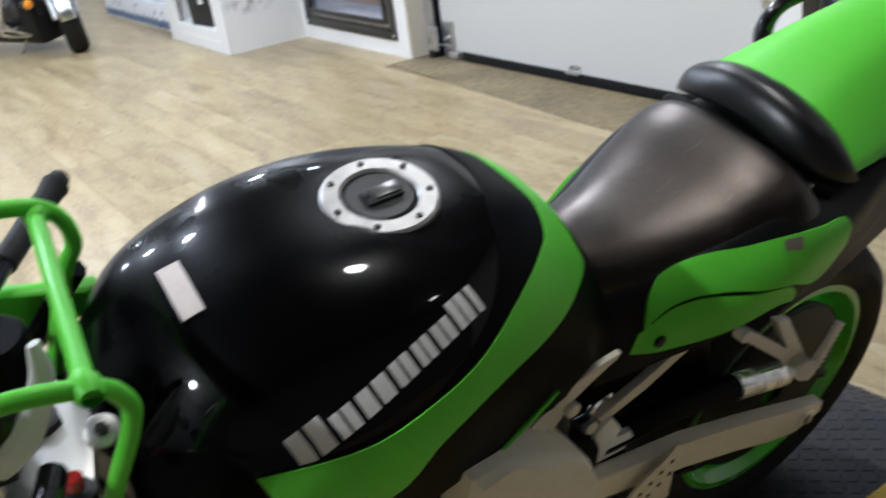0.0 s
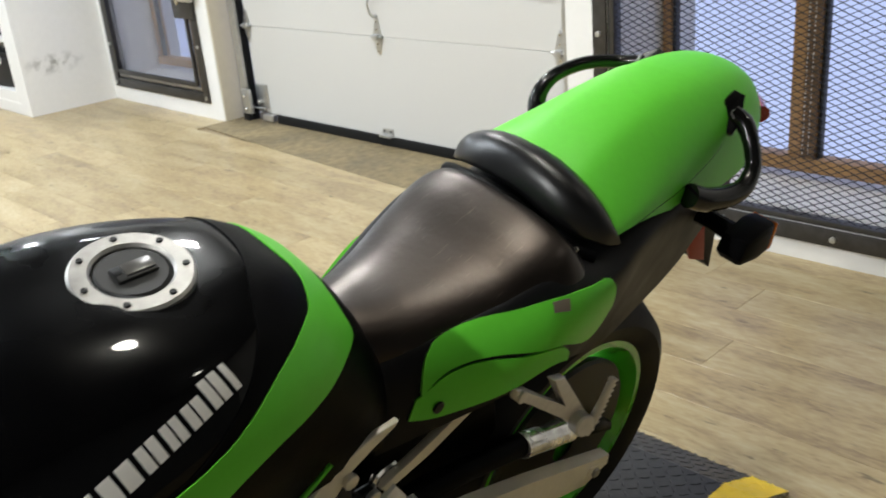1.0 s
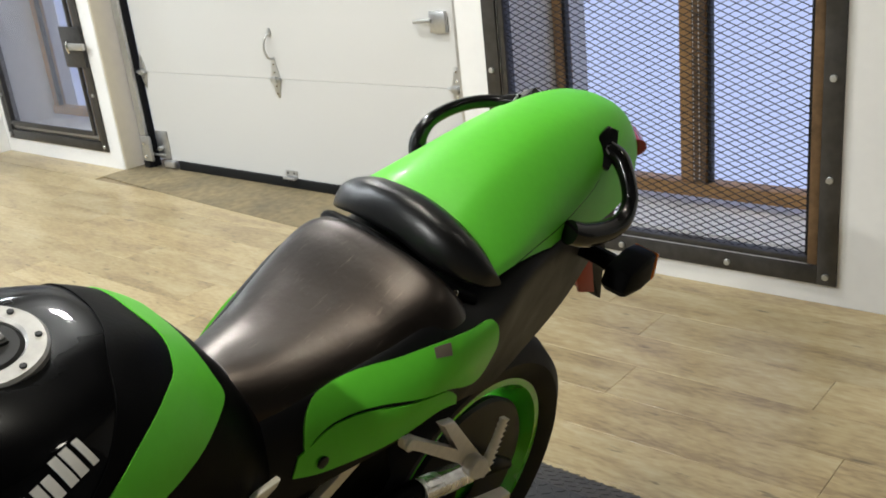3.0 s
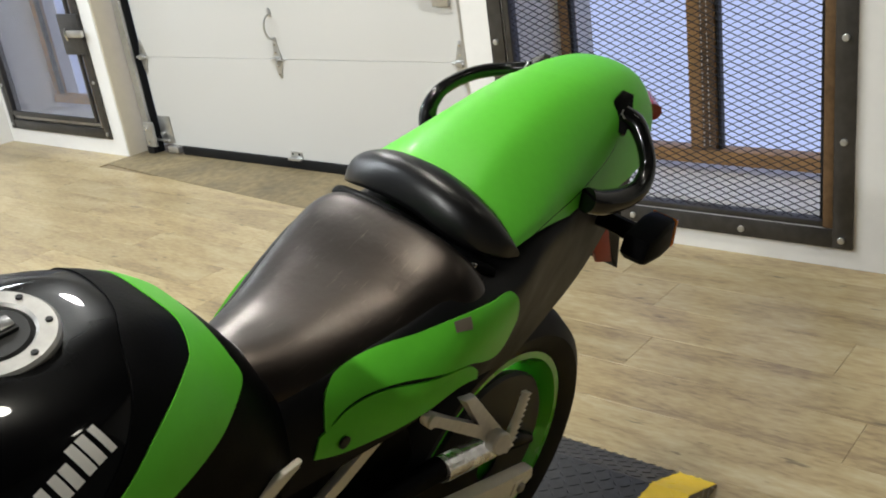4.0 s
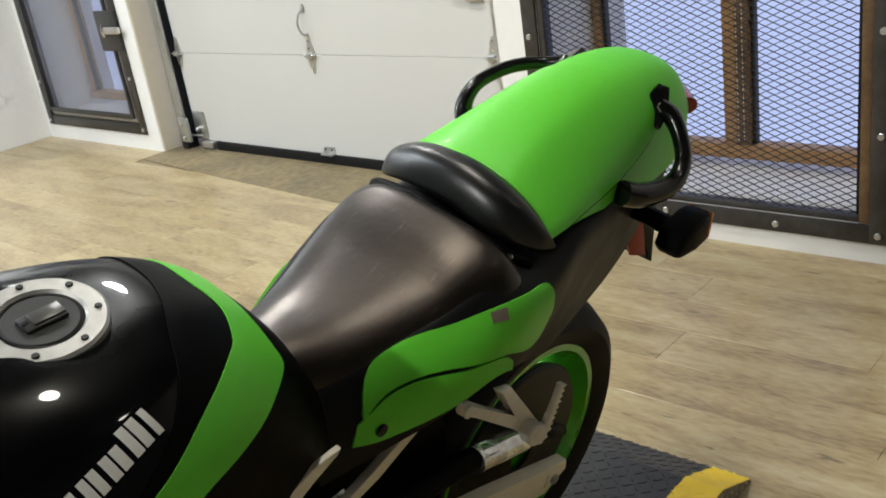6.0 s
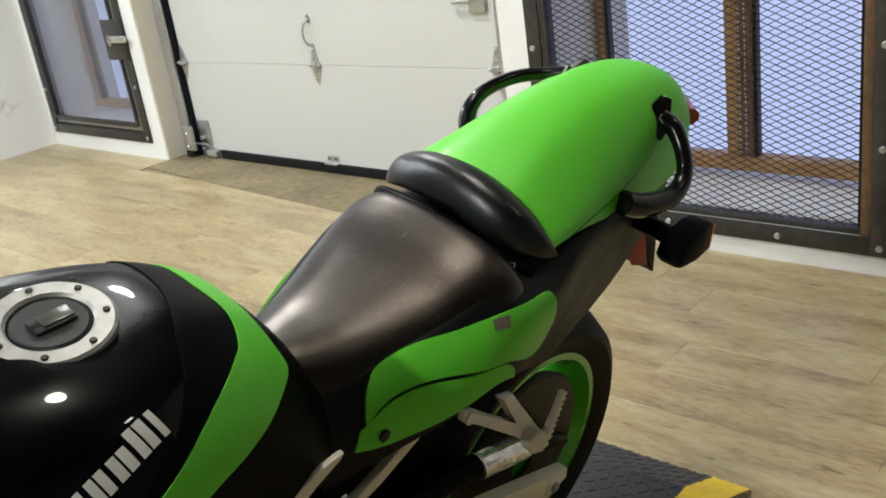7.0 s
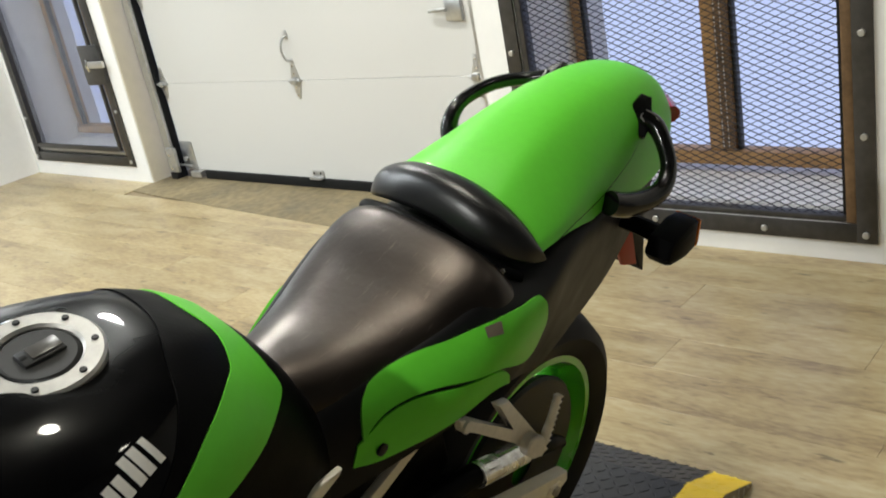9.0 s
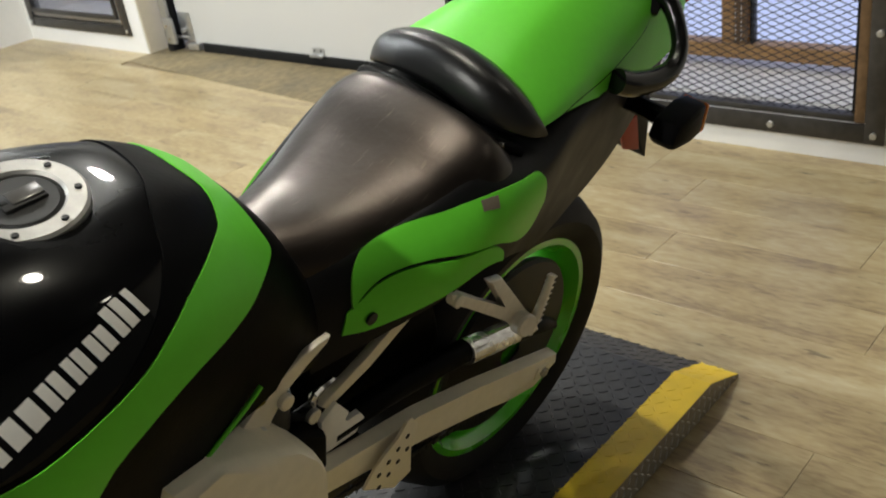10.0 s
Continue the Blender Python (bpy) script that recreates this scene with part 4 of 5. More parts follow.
bolt = part("clamp_bolt", disc((0.100, -1.112, 0.914), (0.45, -0.05, 0.9), 0.015, 0.010, 20), RING, bike, "bright machined clamp bolt")
part("socket", disc((0.1045, -1.1125, 0.923), (0.45, -0.05, 0.9), 0.0065, 0.003, 6), DARK, bolt)
part("front_fairing", slab([(-1.30, 0.88), (-1.13, 0.862), (-1.03, 0.838), (-1.05, 0.80), (-1.10, 0.775), (-1.30, 0.80)], -0.215, -0.19, bevel=0.01), GREEN, bike, "lime green front fairing side")
part("fairing_bracket", tube([(-0.13, -1.06, 0.915), (-0.15, -1.09, 0.86), (-0.17, -1.12, 0.80)], 0.012, 8, 4), SATIN, bike)
for s in (-0.1, 0.1):
    part("fork_leg", tube([(s, -1.145, 0.826), (s, -1.25, 0.60), (s, -1.375, 0.312)], 0.024, 16, 4), ALU, bike)
FX = (0, -1.40, 0.300)
fw = part("front_tyre", lathe([(-0.05, 0.224), (-0.06, 0.245), (-0.055, 0.275), (-0.03, 0.295), (0, 0.300), (0.03, 0.295), (0.055, 0.275), (0.06, 0.245), (0.05, 0.224)], "x", 72, centre=FX), RUBBER, bike)
part("rim", lathe([(-0.052, 0.228), (-0.052, 0.214), (0, 0.20), (0.052, 0.214), (0.052, 0.228), (-0.052, 0.228)], "x", 72, centre=FX), GREEN_DIM, fw)
for k in range(6):
    a = k * math.pi / 3
    part("spoke", tube([(0, FX[1] + 0.02 * math.cos(a), FX[2] + 0.02 * math.sin(a)), (0, FX[1] + 0.205 * math.cos(a), FX[2] + 0.205 * math.sin(a))], 0.016, 10), GREEN_DIM, fw)
part("side_stand", tube([(0.13, -0.66, 0.42), (0.24, -0.60, 0.20), (0.30, -0.57, 0.098)], [0.014, 0.012, 0.016], 12, 4), SATIN, bike, "black side stand")


# ---- garage door ----
door = thing("door_1", pose(1.375, 0.145, 0), "closed cream sectional garage door with steel hinges", "garage door", kind="structure")
for k in range(4):
    z0 = 0.050 + 0.525 * k
    part("panel", box(-1.2, 1.2, 0.0, 0.045, z0 + 0.0006, z0 + 0.5244, 0.002), DOOR, door, smooth=False)
part("bottom_seal", box(-1.0, 1.2, -0.014, 0.05, -0.004, 0.052, 0.006), SEAL, door, "black rubber bottom seal")


def hinge(m, parent, roller=False):
    """A galvanised hinge: two pointed leaves on a barrel."""
    def put(bm):
        bmesh.ops.transform(bm, matrix=m, verts=bm.verts)
        return bm

    lower = [(-0.035, 0.004), (0.035, 0.004), (0.022, -0.045), (0.008, -0.095), (-0.008, -0.095), (-0.022, -0.045)]
    h = part("hinge", put(slab(lower, -0.005, -0.001, "xz", bevel=0.001)), GALV, parent, "galvanised steel hinge")
    part("upper_leaf", put(slab([(x, -z) for x, z in lower][::-1], -0.005, -0.001, "xz", bevel=0.001)), GALV, h)
    part("barrel", put(tube([(-0.042, -0.011, 0.0), (0.042, -0.011, 0.0)], 0.0085, 12)), GALV, h)
    part("knuckle", put(box(-0.02, 0.02, -0.028, -0.006, -0.014, 0.014, 0.004)), GALV, h)
    if roller:
        part("roller", put(tube([(-0.085, -0.020, 0.0), (0.03, -0.020, 0.0)], 0.006, 10)), GALV, h)
        part("roller_wheel", put(disc((-0.085, -0.020, 0.0), (1, 0, 0), 0.022, 0.014, 18)), DARK, h)
    for z in (-0.075, -0.035, 0.035, 0.075):
        part("screw", put(disc((0.0, -0.005, z), (0, -1, 0), 0.0055, 0.004, 8)), CHROME, h)


for z in (0.575, 1.10, 1.625):
    for x, r in ((-1.185, True), (0.0, False), (1.185, True)):
        hinge(pose(x, 0, z) @ (Matrix.Scale(-1, 4, (1, 0, 0)) if x > 1 else Matrix.Identity(4)), door, r)
pull = part("pull_handle", tube([(0.0, -0.004, 0.800), (0.0, -0.035, 0.785), (-0.008, -0.045, 0.735), (0.0, -0.035, 0.690), (0.004, -0.004, 0.675)], 0.0062, 12, 8), GALV, door, "bent steel pull handle")
for z in (0.81, 0.668):
    part("handle_foot", slab([(-0.012, z - 0.022), (0.012, z - 0.022), (0.014, z), (0.008, z + 0.02), (-0.008, z + 0.02), (-0.014, z)], -0.006, -0.001, "xz", bevel=0.001), GALV, pull)
latch = part("slide_latch", box(1.075, 1.165, -0.022, -0.001, 0.815, 0.905, 0.006), GALV, door, "galvanised side latch")
part("latch_bolt", tube([(0.99, -0.02, 0.862), (1.03, -0.03, 0.866), (1.09, -0.025, 0.866)], 0.009, 10, 5), GALV, latch)
step = part("step_plate", box(-0.045, 0.045, -0.03, -0.001, 0.050, 0.062, 0.002), GALV, door, "small steel foot plate")
part("step_back", box(-0.045, 0.045, -0.006, -0.001, 0.062, 0.095, 0.002), GALV, step)
for x in (-0.025, 0.025):
    part("screw", disc((x, -0.006, 0.08), (0, -1, 0), 0.006, 0.003, 10), DARK, step)
for sx in (-1, 1):
    foot = part("bottom_bracket", box(1.075 * sx, 1.195 * sx, -0.006, -0.001, 0.055, 0.225, 0.003), GALV, door, "galvanised bottom bracket")
    part("roller_pin", tube([(1.09 * sx, -0.03, 0.085), (1.27 * sx, -0.03, 0.085)], 0.007, 10), GALV, foot)
    part("bracket_lip", box(1.02 * sx, 1.12 * sx, -0.035, 0.0, 0.012, 0.05, 0.004), ALU, foot)
    part("cable_drum_pin", disc((1.15 * sx, -0.006, 0.12), (0, -1, 0), 0.014, 0.025, 14), GALV, foot)
    rail = thing("door_track", pose(1.375 + 1.262 * sx, 0.115, 0), "vertical galvanised garage door track", "door track", "door tracks", kind="structure")
    part("channel", slab([(-0.028, -0.02), (-0.028, 0.02), (-0.024, 0.02), (-0.024, -0.016), (0.024, -0.016), (0.024, 0.02), (0.028, 0.02), (0.028, -0.02)], 0.05, 2.2, "xy"), GALV, rail, smooth=False)
    part("edge_trim", box(-0.036 * sx, -0.029 * sx, 0.0, 0.045, 0.0, 2.2, 0.001), SEAL, rail, "dark weather strip")
    part("jamb_liner", box(0.099 * sx if sx < 0 else 0.135, 0.111 * sx if sx < 0 else 0.147, -0.112, 0.06, 0.0, 2.28, 0.002), CREAM_PAINT, rail, "cream painted jamb board", smooth=False)
    jb = part("jamb_bracket", box(0.0, -0.085 * sx, -0.045, -0.022, 0.05, 0.20, 0.004), GALV, rail, "galvanised track bracket")
    for z in (0.08, 0.16):
        part("bolt", disc((-0.045 * sx, -0.045, z), (0, -1, 0), 0.011, 0.012, 8), CHROME, jb)
    part("track_foot", box(-0.03, 0.03, -0.03, 0.02, 0.0, 0.05, 0.003), DARK, rail)


# ---- barred windows ----
def diamonds(x0, x1, z0, z1, y, pitch_x, pitch_z, w, d, bow=0.0):
    """Expanded metal: two families of slanted, slightly bowed strands, clipped to the frame."""
    bm = bmesh.new()
    k = pitch_z / pitch_x
    for sgn in (1, -1):
        n0 = int(math.floor((z0 - max(sgn * k * x0, sgn * k * x1)) / pitch_z)) - 1
        n1 = int(math.ceil((z1 - min(sgn * k * x0, sgn * k * x1)) / pitch_z)) + 1
        for n in range(n0, n1):
            c = n * pitch_z
            xa, xb = sorted(((z0 - c) / (sgn * k), (z1 - c) / (sgn * k)))
            xa, xb = max(xa, x0), min(xb, x1)
            if xb - xa < 0.01:
                continue
            za, zb = sgn * k * xa + c, sgn * k * xb + c
            off = 0.001 * sgn
            n = max(int((xb - xa) / (pitch_x / 8)), 1) if bow else 1
            last = None
            for i in range(n + 1):
                xx = xa + (xb - xa) * i / n
                zz = sgn * (k * xx - bow * k * pitch_x / (4 * math.pi) * math.sin(4 * math.pi * xx / pitch_x)) + c
                v = [bm.verts.new((xx, yy + off, zz + dz)) for dz, yy in ((-w, y), (w, y), (w, y + d), (-w, y + d))]
                if last:
                    for q in range(4):
                        bm.faces.new((last[q], last[(q + 1) % 4], v[(q + 1) % 4], v[q]))
                last = v
    return bm


def barred_window(name, x0, x1, z0, z1, y, label, posts, yw, sill_z, bolts, pitch, strand=0.0021, mesh_mat=None, flat=0.62, bow=0.0):
    win = thing(name, pose(0, 0, 0), label, "barred window", kind="structure")
    b = 0.062
    frame = part("window_frame", box(x0, x0 + b, y - 0.012, y - 0.002, z0, z1, 0.002), STEEL, win, "dark flat steel bar frame")
    part("frame_side", box(x1 - b, x1, y - 0.012, y - 0.002, z0, z1, 0.002), STEEL, frame)
    part("frame_bottom", box(x0 + b, x1 - b, y - 0.0115, y - 0.002, z0, z0 + b, 0.002), STEEL, frame)
    part("frame_top", box(x0 + b, x1 - b, y - 0.0115, y - 0.002, z1 - b, z1, 0.002), STEEL, frame)
    xi0, xi1, zi0, zi1 = x0 + b, x1 - b, z0 + b, z1 - b
    angle = part("angle_side", box(xi1 - 0.034, xi1 - 0.002, y - 0.004, y + 0.045, zi0, zi1, 0.003), RUSTY, win, "rusty steel angle")
    part("angle_lip", box(xi1 - 0.050, xi1 - 0.035, y + 0.018, y + 0.05, zi0, zi1, 0.002), DARK, win, "dark angle lip")
    part("angle_side", box(xi0 + 0.002, xi0 + 0.03, y - 0.004, y + 0.045, zi0, zi1, 0.003), STEEL, win)
    part("angle_bottom", box(xi0 + 0.03, xi1 - 0.034, y - 0.003, y + 0.045, zi0 + 0.002, zi0 + 0.022, 0.003), STEEL, win)
    part("mesh_panel", diamonds(xi0 + 0.004, xi1 - 0.02, zi0 + 0.004, zi1, y + 0.012, pitch, pitch * flat, strand, 0.003, bow), mesh_mat or STEEL, win, "expanded steel mesh", smooth=False)
    for bx, bz in bolts:
        part("bolt", disc((bx, y - 0.012, bz), (0, -1, 0), 0.011, 0.008, 12), GALV, win)
    # the timber window behind the mesh
    wood = part("timber_sill", box(x0 + 0.075, x1 - 0.03, yw - 0.03, yw + 0.05, sill_z, sill_z + 0.055, 0.006), BRASS, win, "brown timber window sill")
    for a, c in posts:
        part("timber_post", box(a, c, yw - 0.02, yw + 0.05, sill_z + 0.055, 2.28, 0.005), BRASS, win, "brown timber window post")
        if c - a > 0.1:
            part("sash_cover", box(a + 0.052, c, yw - 0.026, yw - 0.021, sill_z + 0.056, 2.28, 0.001), RUSTY, win, "grey brown sash cover strip")
            # glare on the sash gasket, built as rows of tiny white boxes
            dashes = bmesh.new()
            for s in (0.058, 0.080):
                for q in range(70):
                    box(a + s, a + s + 0.0022, yw - 0.0275, yw - 0.0262, sill_z + 0.07 + 0.016 * q, sill_z + 0.078 + 0.016 * q, 0.0, dashes)
            tagged(part("glare_dashes", dashes, WHITE_METAL, win, "sash gasket glare, as bright broken lines on the strip", smooth=False), kind="stuff")
        part("post_strip", box(c + 0.002, c + 0.016, yw - 0.012, yw + 0.02, sill_z + 0.055, 2.28, 0.002), DARK, win)
    part("stay", box(posts[-1][0] + 0.05, posts[-1][0] + 0.075, yw - 0.04, yw - 0.021, sill_z + 0.28, sill_z + 0.36, 0.004), DARK, wood)
    part("sill_slab", box(x0 + 0.07, x1 - 0.07, y + 0.06, yw - 0.031, 0.151 if y < -0.05 else 0.136, sill_z * 0.86, 0.004), SILL, win, "grey painted window ledge", smooth=False)
    return win


right = barred_window("window_2", 2.92, 4.245, 0.068, 2.35, RY, "barred window with diamond steel mesh over timber frame", [(2.99, 3.03), (3.535, 3.64), (4.10, 4.175)], 0.27, 0.185, [(3.885, 0.096), (4.212, 0.098), (4.214, 0.42), (4.214, 0.735), (4.214, 1.05), (2.948, 0.37), (2.948, 0.72), (2.948, 1.05), (3.48, 0.096), (3.10, 0.096)], 0.051, 0.0014, MESH, 0.45)
left = barred_window("window_1", -1.375, -0.125, 0.10, 2.35, 0.0, "barred window with fine steel mesh over timber frame", [(-1.285, -1.238), (-0.24, -0.18)], 0.33, 0.20, [(-1.34, 0.40), (-1.345, 0.13), (-0.155, 0.13), (-0.155, 0.45)], 0.030, 0.0009, MESH_GREY)
# the hinged mesh gate inside the frame, with a bright gap round it
for nm, x0, x1, z0, z1 in (("gate_stile", -0.245, -0.220, 0.20, 2.25), ("gate_stile", -1.300, -1.275, 0.20, 2.25), ("gate_rail", -1.275, -0.245, 0.196, 0.226)):
    part(nm, box(x0, x1, -0.022, -0.004, z0, z1, 0.003), STEEL, left, "dark steel gate bar")
part("gap_strip", box(-0.221, -0.205, -0.004, 0.03, 0.165, 2.25, 0.001), RING, left, "pale gap beside the gate")
part("gap_strip", box(-1.30, -0.222, -0.004, 0.03, 0.174, 0.190, 0.001), RING, left)
plate = part("lock_plate", box(-0.35, -0.13, -0.028, -0.014, 0.62, 0.86, 0.003), STEEL, left, "dark steel lock plate")
part("padlock_hasp", box(-0.27, -0.09, -0.05, -0.028, 0.725, 0.765, 0.006), ALU, plate, "bright hasp")
part("hasp_pin", tube([(-0.25, -0.045, 0.78), (-0.25, -0.055, 0.745), (-0.25, -0.045, 0.71)], 0.008, 10, 4), CHROME, plate)

# ---- ramp under the motorcycle ----
ramp = thing("lift_ramp", pose(0, 0, 0), "low black diamond plate ramp with yellow painted edge", "ramp")
RX0, RX1, RYE, RYT, RH = 3.66, 4.345, -1.325, -1.45, 0.058
prof = [(-4.6, 0.0), (-4.6, RH), (RYT, RH), (RYE, 0.006), (RYE, 0.0)]
part("deck", slab(prof, RX0, RX1 - 0.004, "yz"), LIFT, ramp, smooth=False)
part("edge_stripe", slab([(-4.6, RH + 0.0005), (RYT, RH + 0.0005), (RYE, 0.0065), (RYE, 0.008), (RYT, RH + 0.002), (-4.6, RH + 0.002)], RX1 - 0.088, RX1, "yz"), YELLOW, ramp, "yellow painted edge stripe", smooth=False)
part("side_plate", slab([(-4.6, 0.0), (-4.6, RH), (RYT, RH), (RYE, 0.006), (RYE, 0.0)], RX1 - 0.004, RX1 + 0.001, "yz"), ALU_PLATE, ramp, "bare metal diamond plate side", smooth=False)


def lozenge(bm, c, along, across, n, size=0.012, w=0.0028, h=0.0014):
    """One raised tread mark."""
    c, along, across, n = Vector(c), Vector(along), Vector(across), Vector(n)
    base = [bm.verts.new(c + along * size * a + across * w * b) for a, b in ((-1, 0), (0, -1), (1, 0), (0, 1))]
    top = [bm.verts.new(c + n * h + along * size * 0.7 * a + across * w * 0.6 * b) for a, b in ((-1, 0), (0, -1), (1, 0), (0, 1))]
    bm.faces.new(top)
    for i in range(4):
        bm.faces.new((base[i], base[(i + 1) % 4], top[(i + 1) % 4], top[i]))


tread, yellow_tread, side_tread = bmesh.new(), bmesh.new(), bmesh.new()
pitch = 0.0245
slope = Vector((0, RYE - RYT, 0.006 - RH)).normalized()
for i in range(int((RX1 - RX0) / pitch)):
    for j in range(62):
        x, q = RX0 + (i + 0.5) * pitch, j * pitch
        flip = (i + j) % 2
        if q < 0.135:
            c, n, t = Vector((x, RYE, 0.006)) - slope * q, Vector((0, 0.4, 0.92)), slope
        else:
            c, n, t = Vector((x, RYT - (q - 0.135), RH)), Vector((0, 0, 1)), Vector((0, 1, 0))
        a = (Vector((1, 0, 0)) * (1 if flip else -1) + t).normalized()
        b = n.cross(a).normalized()
        if x > RX1 - 0.088:
            lozenge(yellow_tread, c + n * 0.0012, a, b, n)
        else:
            lozenge(tread, c, a, b, n)
for j in range(62):
    for k in range(3):
        y, z = RYE - 0.02 - j * pitch * 0.95, 0.010 + k * 0.0185
        if z > 0.004 + (RYE - y) * 0.38:
            continue
        a = Vector((0, 0.45 if (j + k) % 2 else -0.85, 0.8)).normalized()
        lozenge(side_tread, (RX1 + 0.001, y, z), a, Vector((1, 0, 0)).cross(a), (1, 0, 0), 0.0115)
tagged(part("tread", tread, LIFT, ramp, "raised diamond tread", smooth=False), kind="stuff")
tagged(part("yellow_tread", yellow_tread, YELLOW, ramp, "raised yellow tread", smooth=False), kind="stuff")
tagged(part("side_tread", side_tread, GALV, ramp, "raised bright tread", smooth=False), kind="stuff")

# ---- built-in shelves at the corner ----
shelf = thing("shelf_unit", pose(-2.045, -0.62, 0), "white painted built-in shelf unit with open compartment", "shelves")
part("side_panel", box(0.545, 0.609, 0.022, 0.618, 0.0, 1.7, 0.002), SCUFFED, shelf, "scuffed white side panel", smooth=False)
part("side_panel", box(-0.60, -0.42, 0.022, 0.618, 0.0, 1.7, 0.002), WALL, shelf, smooth=False)
part("back_panel", box(-0.42, 0.545, 0.55, 0.618, 0.0, 1.7), WALL, shelf, smooth=False)
part("stile", box(0.415, 0.609, 0.0, 0.021, 0.0, 1.7, 0.003), WALL, shelf, smooth=False)
part("stile", box(-0.60, -0.36, 0.0, 0.021, 0.0, 1.7, 0.003), WALL, shelf, smooth=False)
part("base_rail", box(-0.36, 0.415, 0.0, 0.021, 0.0, 0.16, 0.003), WALL, shelf, smooth=False)
part("kick_groove", box(-0.30, 0.46, -0.002, 0.0, 0.078, 0.086), SILL, shelf, smooth=False)
for z in (0.135, 0.50, 0.95, 1.4):
    part("shelf_board", box(-0.42, 0.545, 0.022, 0.55, z, z + 0.022, 0.002), WALL, shelf, smooth=False)
    if z > 0.2:
        part("shelf_lip", box(-0.36, 0.415, 0.0, 0.021, z - 0.004, z + 0.024, 0.002), WALL, shelf, smooth=False)
case = thing("tool_case", pose(-1.93, -0.45, 0.158, 0, 0, 6), "dark grey plastic case with a carry handle", "case")
part("body", slab([(-0.22, 0.0), (0.22, 0.0), (0.25, 0.19), (0.22, 0.215), (-0.22, 0.215), (-0.25, 0.19)], -0.13, 0.13, "xz", bevel=0.012), GREY_BOX, case)
part("lid", slab([(-0.23, 0.217), (0.23, 0.217), (0.20, 0.245), (-0.20, 0.245)], -0.12, 0.12, "xz", bevel=0.01), GREY_BOX, case)
part("handle", tube([(-0.06, -0.10, 0.243), (-0.05, -0.10, 0.272), (0.05, -0.10, 0.272), (0.06, -0.10, 0.243)], 0.008, 10, 4), GREY_BOX, case)
part("clasp", box(-0.03, 0.03, -0.142, -0.13, 0.165, 0.215, 0.004), SILL, case, "grey clasp")
for x, w, mat, lab in ((-2.18, 0.17, PURPLE, "purple carton on the shelf"), (-1.98, 0.11, BLUE, "dark blue bottle carton on the shelf"), (-1.80, 0.18, GREY_BOX, "dark grey carton on the shelf")):
    c = thing("carton", pose(x, -0.46, 0.5235), lab, "carton", "cartons on the shelf")
    part("box", box(-w / 2, w / 2, -0.09, 0.09, 0, 0.26, 0.004), mat, c)
    part("flap", box(-w / 2 + 0.004, w / 2 - 0.004, -0.086, -0.002, 0.261, 0.264, 0.001), mat, c)

# ---- stacked white cartons with blue bands, in multipacks ----
for row, (y, zz) in enumerate(((-0.50, 0.0), (-0.46, 0.245), (-0.43, 0.49))):
    for k in range(5):
        x = -2.98 - 0.40 * k + (0.1 if row == 1 else 0.0)
        b = thing("bottle_carton", pose(x, y + 0.13, zz, 0, 0, (k * 7 + row * 5) % 5 - 2), "white carton with a dark blue lower band", "carton", "stacked cartons")
        part("box", box(-0.195, 0.195, -0.15, 0.15, 0.0, 0.238, 0.006), WHITE_BOX, b)
        part("band", box(-0.1965, 0.1965, -0.1515, 0.1515, 0.018, 0.078, 0.004), BLUE, b, "dark blue printed band")
        for q in range(3):
            if (q + k + row) % 3 == 0:
                part("print_mark", box(-0.14 + 0.12 * q, -0.115 + 0.12 * q, -0.1512, -0.15, 0.13 + 0.02 * (q % 2), 0.165 + 0.02 * (q % 2)), DARK, b, smooth=False)
            part("tray_scallop", disc((-0.12 + 0.12 * q, -0.1505, 0.078), (0, -1, 0), 0.022, 0.002, 14), BLUE, b)
        part("lid_seam", box(-0.19, 0.19, -0.004, 0.004, 0.2381, 0.2395), SILL, b, smooth=False)

# ---- the other motorcycle, standing by the cartons ----
bike2 = thing("cruiser_motorcycle", pose(-3.15, -1.17, 0.0, 8, 0, 20), "black and red cruiser motorcycle with chrome front fender", "motorcycle")


def steered(bm):
    """Turns the front end on its steering axis."""
    bmesh.ops.rotate(bm, cent=(-0.12, 0, 0), matrix=Matrix.Rotation(radians(-30), 3, "Z"), verts=bm.verts)
    return bm


w2 = part("front_tyre", steered(lathe([(-0.06, 0.22), (-0.080, 0.25), (-0.074, 0.285), (-0.045, 0.308), (0, 0.315), (0.045, 0.308), (0.074, 0.285), (0.080, 0.25), (0.06, 0.22)], "y", 64, centre=(0, 0, 0.315))), RUBBER, bike2, "black front tyre")
part("rim", steered(lathe([(-0.05, 0.224), (-0.05, 0.20), (0, 0.19), (0.05, 0.20), (0.05, 0.224), (-0.05, 0.224)], "y", 64, centre=(0, 0, 0.315))), DARK, w2)
for k in range(5):
    a = k * 2 * math.pi / 5
    part("spoke", steered(tube([(0.02 * math.cos(a), 0, 0.315 + 0.02 * math.sin(a)), (0.2 * math.cos(a), 0, 0.315 + 0.2 * math.sin(a))], 0.015, 8)), DARK, w2)
part("front_fender", steered(lathe([(-0.062, 0.318), (-0.05, 0.334), (0, 0.342), (0.05, 0.334), (0.062, 0.318), (0.05, 0.328), (0, 0.336), (-0.05, 0.328)], "y", 28, centre=(0, 0, 0.315), arc=(0.05, 2.7))), CHROME, bike2, "chrome front fender")
